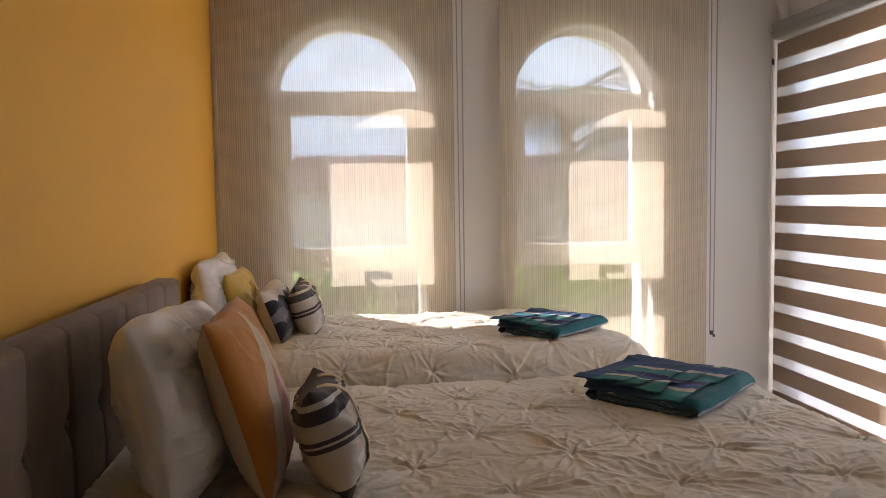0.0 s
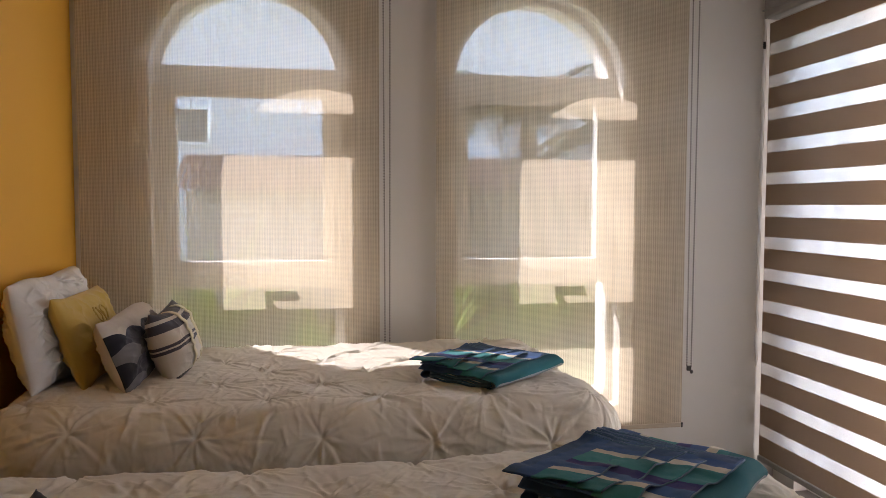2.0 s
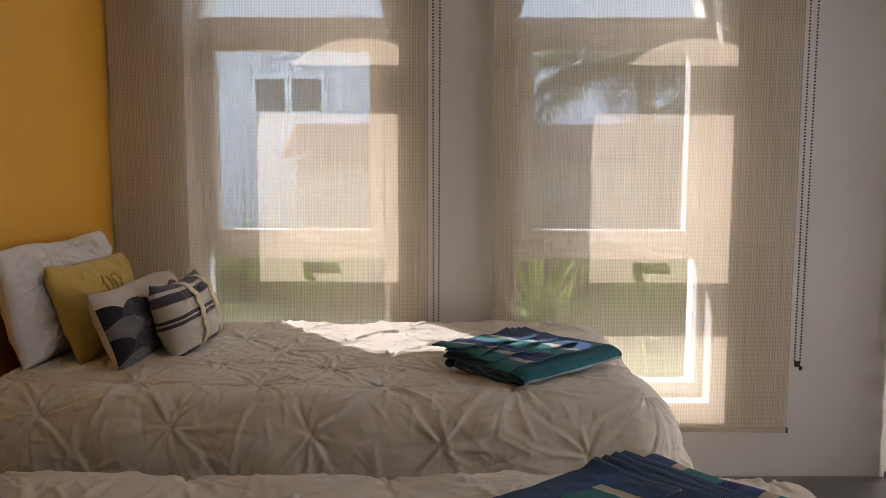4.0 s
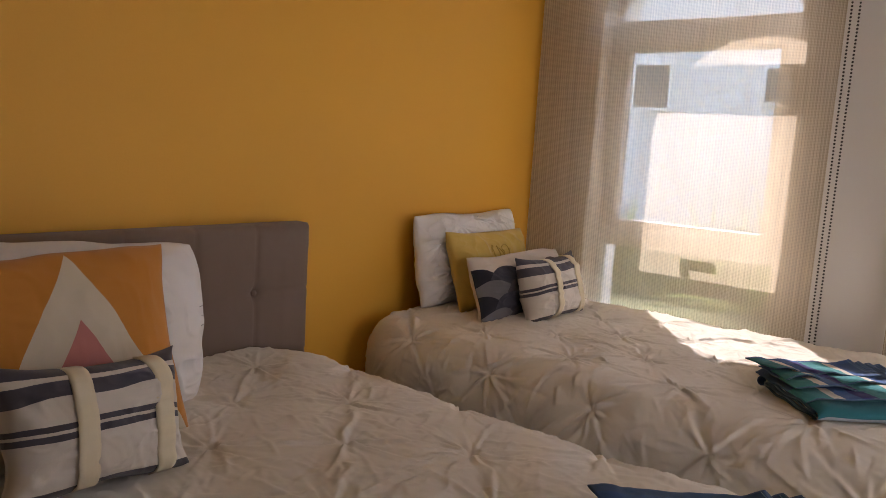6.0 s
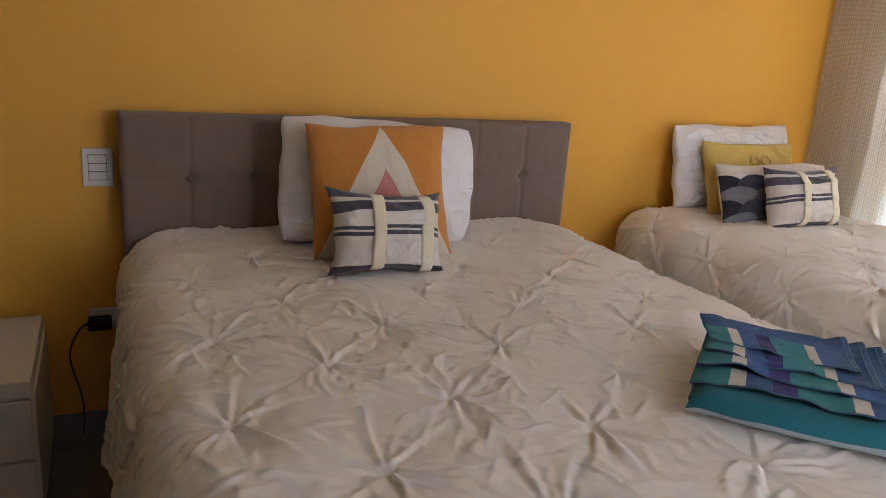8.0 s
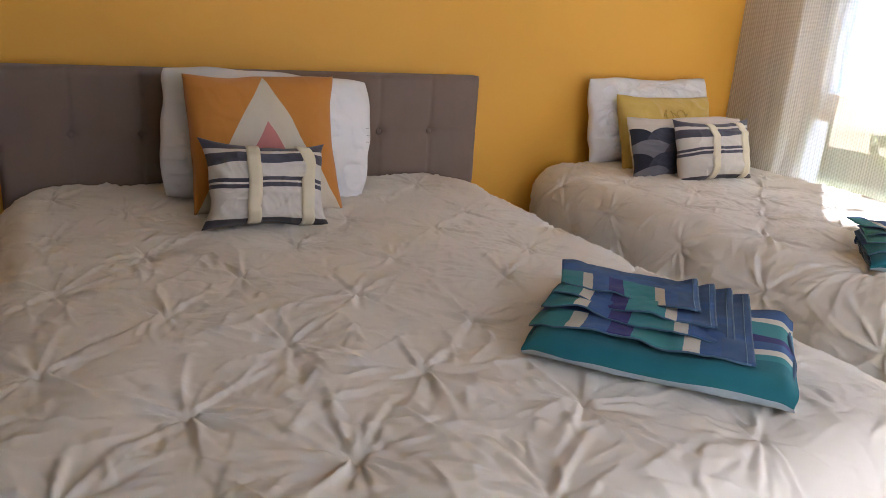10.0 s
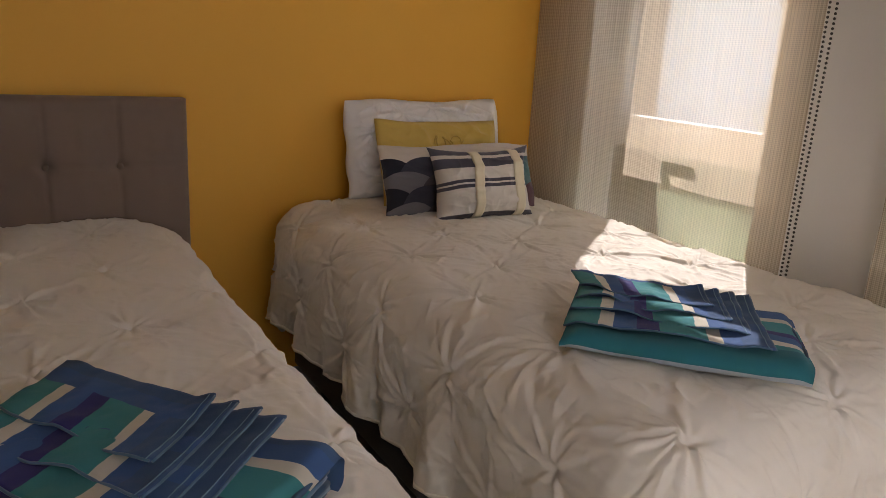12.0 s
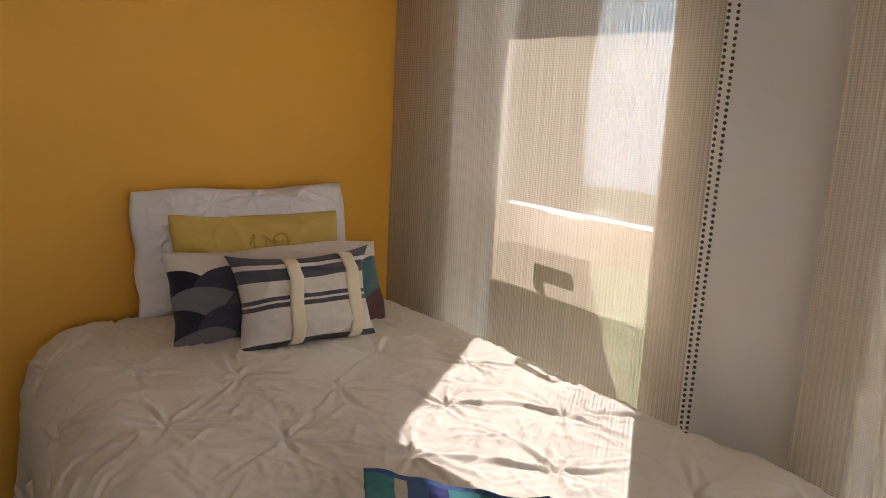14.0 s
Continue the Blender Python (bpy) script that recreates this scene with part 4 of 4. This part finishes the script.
def bedside_cabinet():
    c = thing("bedside_cabinet", "cream bedside cabinet with a thick slab top", "cabinet", (0.016, 0.448, 0.0))
    part("body", box((0.0, 0.004, 0.05), (0.495, 0.462, 0.418), 0.003, 2), NIGHT_WHITE, c)
    part("top", box((0.0, -0.004, 0.420), (0.508, 0.456, 0.466), 0.003, 2), NIGHT_WHITE, c)
    for z0, z1 in ((0.06, 0.232), (0.240, 0.412)):
        d = part("drawer", box((0.496, 0.008, z0), (0.510, 0.452, z1), 0.003, 2), NIGHT_WHITE, c)
        part("handle", box((0.511, 0.16, (z0 + z1) / 2 - 0.006), (0.524, 0.275, (z0 + z1) / 2 + 0.006), 0.004, 2), GREY_TRIM, d)
    part("plinth", box((0.01, 0.015, 0.0), (0.46, 0.44, 0.049)), BASE_FABRIC, c)


bedside_cabinet()


# ---- outside ----
def foliage(name, a, b, rough=0.85):
    m, n, l, p = nodes_of(name)
    geo = n.new("ShaderNodeNewGeometry")
    tc = n.new("ShaderNodeTexCoord")
    c = blend(n, l, geo.outputs["Random Per Island"], a, b)
    finish(n, l, p, c, tc.outputs["Object"], rough, 30, 0.001, 0.2, 2.0)
    p.inputs["Specular IOR Level"].default_value = 0.2
    return m


GRASS = plain("lawn", (0.17, 0.20, 0.065), 0.9, 40, 0.01, 0.4, 0.8)
PAVING = plain("pale_paving", (0.5, 0.45, 0.38), 0.8, 25, 0.002, 0.15, 1.0)
HOUSE_WALL = plain("house_white_render", (0.72, 0.72, 0.72), 0.85, 12, 0.002, 0.06, 0.4)
ROOF_CLAY = plain("clay_roof", (0.27, 0.13, 0.085), 0.85, 12, 0.01, 0.25, 1.0)
DARK_GLASS = plain("dark_far_glass", (0.06, 0.065, 0.07), 0.15, 5, 0.0, 0.1)
GARDEN_WALL = plain("garden_wall_render", (0.48, 0.40, 0.32), 0.9, 14, 0.003, 0.15, 0.6)
LEAF = foliage("palm_leaf", (0.03, 0.06, 0.012), (0.06, 0.09, 0.025))
BRIGHT_LEAF = foliage("spiky_leaf", (0.16, 0.26, 0.03), (0.30, 0.38, 0.07))
HEDGE = foliage("hedge_leaf", (0.035, 0.06, 0.02), (0.07, 0.09, 0.03))
BARK = plain("palm_bark", (0.16, 0.12, 0.085), 0.95, 12, 0.01, 0.3, 3.0)

bm = bmesh.new()
for k, (xa, ya, xb, yb) in enumerate(((-400, OUT_Y + 0.001, 400, 400), (ROOM_X + 0.201, -400, 400, OUT_Y + 0.001), (-400, -400, ROOM_X + 0.201, BACK_Y - 0.201), (-400, BACK_Y - 0.201, -0.201, OUT_Y + 0.001))):
    bm.faces.new([bm.verts.new(q) for q in ((xa, ya, -0.12), (xb, ya, -0.12), (xb, yb, -0.12), (xa, yb, -0.12))])
bmesh.ops.remove_doubles(bm, verts=bm.verts, dist=0.0005)
tagged(part("ground", bm, GRASS), "dry green lawn around the house", "lawn", kind="structure")
tagged(part("pavement", box((-6.0, OUT_Y + 0.01, -0.3), (8.5, 5.3, -0.10)), PAVING), "pale stone garden path along the wall", "pavement", kind="structure")
tagged(part("terrace", box((ROOM_X + 0.21, -1.0, -0.3), (ROOM_X + 2.6, 4.6, -0.04)), PAVING), "pale stone terrace outside the door", "terrace", kind="structure")


def house(x0, x1, y0, y1, h, openings, label):
    b = thing("house", label, "house", (0, 0, -0.12))
    part("wall", box((x0, y0, 0), (x1, y1, h)), HOUSE_WALL, b)
    part("roof", box((x0 - 0.3, y0 - 0.3, h + 0.001), (x1 + 0.3, y1 + 0.3, h + 0.25), 0.05, 2), HOUSE_WALL, b)
    for xa, xb, za, zb in openings:
        w = part("window", box((xa, y0 - 0.03, za), (xb, y0 - 0.002, zb)), DARK_GLASS, b)
        bm = bmesh.new()
        for lo, hi in (((xa - 0.06, za - 0.06), (xb + 0.06, za)), ((xa - 0.06, zb), (xb + 0.06, zb + 0.06)), ((xa - 0.06, za), (xa, zb)), ((xb, za), (xb + 0.06, zb))):
            add_box(bm, (lo[0], y0 - 0.06, lo[1]), (hi[0], y0 - 0.001, hi[1]))
        part("frame", bm, PVC, w)
    return b


house(-14.0, 8.0, 15.0, 22.0, 6.4, [(-2.15, -1.62, 2.62, 3.2), (-1.48, -0.95, 2.62, 3.2), (-4.6, -3.9, 2.5, 3.3), (-6.8, -6.0, 2.5, 3.3), (-3.2, -2.6, 4.9, 5.6), (1.9, 2.5, 2.7, 3.4)], "white two-storey house with dark windows across the garden")


def roofed_annex(x0, x1, y0, y1, eave, ridge, label):
    b = thing("annex", label, "building", (0, 0, -0.12))
    part("wall", box((x0, y0, 0), (x1, y1, eave)), GARDEN_WALL, b)
    bm = bmesh.new()
    n = 84
    for k in range(n):
        xa = x0 - 0.2 + (x1 - x0 + 0.4) * k / n
        xb = x0 - 0.2 + (x1 - x0 + 0.4) * (k + 0.86) / n
        pr = [(0.0, 0.0), (0.25, 0.025), (0.5, 0.035), (0.75, 0.025), (1.0, 0.0)]
        lo = [bm.verts.new((xa + (xb - xa) * u, y0 - 0.3, eave + v)) for u, v in pr]
        hi = [bm.verts.new((xa + (xb - xa) * u, (y0 + y1) / 2, ridge + v)) for u, v in pr]
        bk = [bm.verts.new((xa + (xb - xa) * u, y1 + 0.3, eave + v)) for u, v in pr]
        for i in range(4):
            bm.faces.new((lo[i], lo[i + 1], hi[i + 1], hi[i]))
            bm.faces.new((hi[i], hi[i + 1], bk[i + 1], bk[i]))
    part("roof", bm, ROOF_CLAY, b, "red clay tile roof")


roofed_annex(-0.95, 9.0, 12.6, 14.8, 1.7, 2.3, "garden building with a clay tile roof")
w = part("garden_wall", box((-0.9, 9.75, -0.15), (8.58, 9.95, 0.62), 0.02, 1), GARDEN_WALL)
tagged(w, "low brown rendered garden wall", "wall", kind="structure")
# invented white wall, there to reflect sunlight into the garden door
w = part("bounce_wall", box((8.6, -8.0, -0.15), (8.85, 9.19, 2.5), 0.02, 1), HOUSE_WALL)
tagged(w, "added white rendered wall beyond the terrace, bouncing sun to the door", "wall", kind="structure")


def blade(bm, base, tip, width, sag, seg=5, normal=Vector((0, 0, 1))):
    base, tip = Vector(base), Vector(tip)
    d = tip - base
    side = d.cross(normal)
    side = side.normalized() if side.length > 1e-6 else Vector((1, 0, 0))
    prev = None
    for k in range(seg + 1):
        t = k / seg
        c = base + d * t + Vector((0, 0, -sag * t * t))
        wd = width * (1 - t) ** 0.7 * min(1, 0.4 + 3 * t) / 2
        cur = (bm.verts.new(c - side * wd), bm.verts.new(c + side * wd))
        if prev:
            bm.faces.new((prev[0], prev[1], cur[1], cur[0]))
        prev = cur


def palm(x, y, height, fronds, length, seed, label):
    rng = random.Random(seed)
    p = thing("palm_tree", label, "palm", (x, y, -0.12))
    pts = [(0.1 * math.sin(k * 0.5), 0.06 * math.sin(k * 0.3), height * k / 10) for k in range(11)]
    part("trunk", tube(pts, 0.11, 10), BARK, p)
    bm = bmesh.new()
    head = Vector(pts[-1])
    for f in range(fronds):
        a = 2 * math.pi * f / fronds + rng.uniform(-0.2, 0.2)
        up = rng.uniform(-0.1, 0.9)
        d = Vector((math.cos(a), math.sin(a), up)).normalized()
        L, sag = length * rng.uniform(0.8, 1.1), length * rng.uniform(0.35, 0.6)
        side = d.cross(Vector((0, 0, 1))).normalized()
        for k in range(4, 40):
            t = k / 40
            c = head + d * L * t + Vector((0, 0, -sag * t * t))
            tang = (d * L + Vector((0, 0, -2 * sag * t))).normalized()
            l = 0.42 * length / 1.8 * math.sin(math.pi * min(1, t * 0.9 + 0.1)) ** 0.6
            for s in (-1, 1):
                q = c + (side * s + tang * 0.7).normalized() * l + Vector((0, 0, rng.uniform(-0.18, -0.02)))
                blade(bm, c, q, 0.05, 0.05, 3)
        blade(bm, head, head + d * L, 0.05, sag, 8)
    part("crown", bm, LEAF, p)


palm(3.85, 10.4, 2.75, 24, 2.0, 5, "tall palm with arching dark green fronds")
palm(5.9, 11.0, 2.6, 22, 2.2, 15, "tall palm with arching dark green fronds")
palm(7.2, 6.3, 1.7, 16, 1.9, 9, "palm with arching fronds beside the terrace")
palm(6.8, 2.4, 1.3, 15, 1.7, 12, "low palm with arching fronds beside the terrace")


def spiky_plant(x, y, size, count, seed):
    rng = random.Random(seed)
    bm = bmesh.new()
    for k in range(count):
        a, e = rng.uniform(0, 6.283), rng.uniform(0.25, 1.35)
        L = size * rng.uniform(0.7, 1.1)
        d = Vector((math.cos(a) * math.cos(e), math.sin(a) * math.cos(e), math.sin(e)))
        b = Vector((rng.uniform(-0.06, 0.06), rng.uniform(-0.06, 0.06), 0))
        blade(bm, b, b + d * L, 0.03 + 0.02 * size, 0.25 * L * math.cos(e), 5)
    ob = part("spiky_plant", bm, BRIGHT_LEAF)
    ob.location = (x, y, -0.12)
    return tagged(ob, "spiky bright green garden plant on the lawn", "plant", "garden plants")


for k, (x, y, s, c) in enumerate(((0.12, 7.6, 1.35, 90), (-0.7, 8.2, 1.1, 60), (2.0, 7.0, 1.15, 90), (2.75, 6.8, 1.0, 80), (3.4, 7.6, 1.1, 70), (0.9, 6.8, 0.5, 40), (4.6, 7.4, 1.1, 60), (-1.7, 8.0, 1.2, 60), (5.6, 4.4, 0.9, 50), (6.2, 3.5, 1.0, 60), (5.8, 5.5, 1.1, 60))):
    far = (y + 1.35 - 0.4) / (y - 0.4) if x < 5 else 1.0
    spiky_plant(0.9 + (x - 0.9) * far, y + (1.35 if x < 5 else 0.0), s * far, c, 40 + k)


def hedge(x0, x1, y, h, seed, count=2600):
    rng = random.Random(seed)
    bm = bmesh.new()
    for k in range(count):
        c = Vector((rng.uniform(x0, x1), y + rng.gauss(0, 0.16), rng.uniform(0, h) * rng.uniform(0.8, 1.1)))
        d = Vector((rng.gauss(0, 1), rng.gauss(0, 1), rng.gauss(0.3, 0.7))).normalized()
        blade(bm, c, c + d * 0.14, 0.06, 0.02, 2)
    ob = part("hedge", bm, HEDGE)
    ob.location = (0, 0, -0.12)
    return tagged(ob, "dense dark green hedge in front of the garden wall", "hedge", kind="stuff")


hedge(-5.0, 8.0, 9.25, 0.55, 3, 5200)
hedge(1.9, 7.4, 9.62, 1.75, 6, 4600)
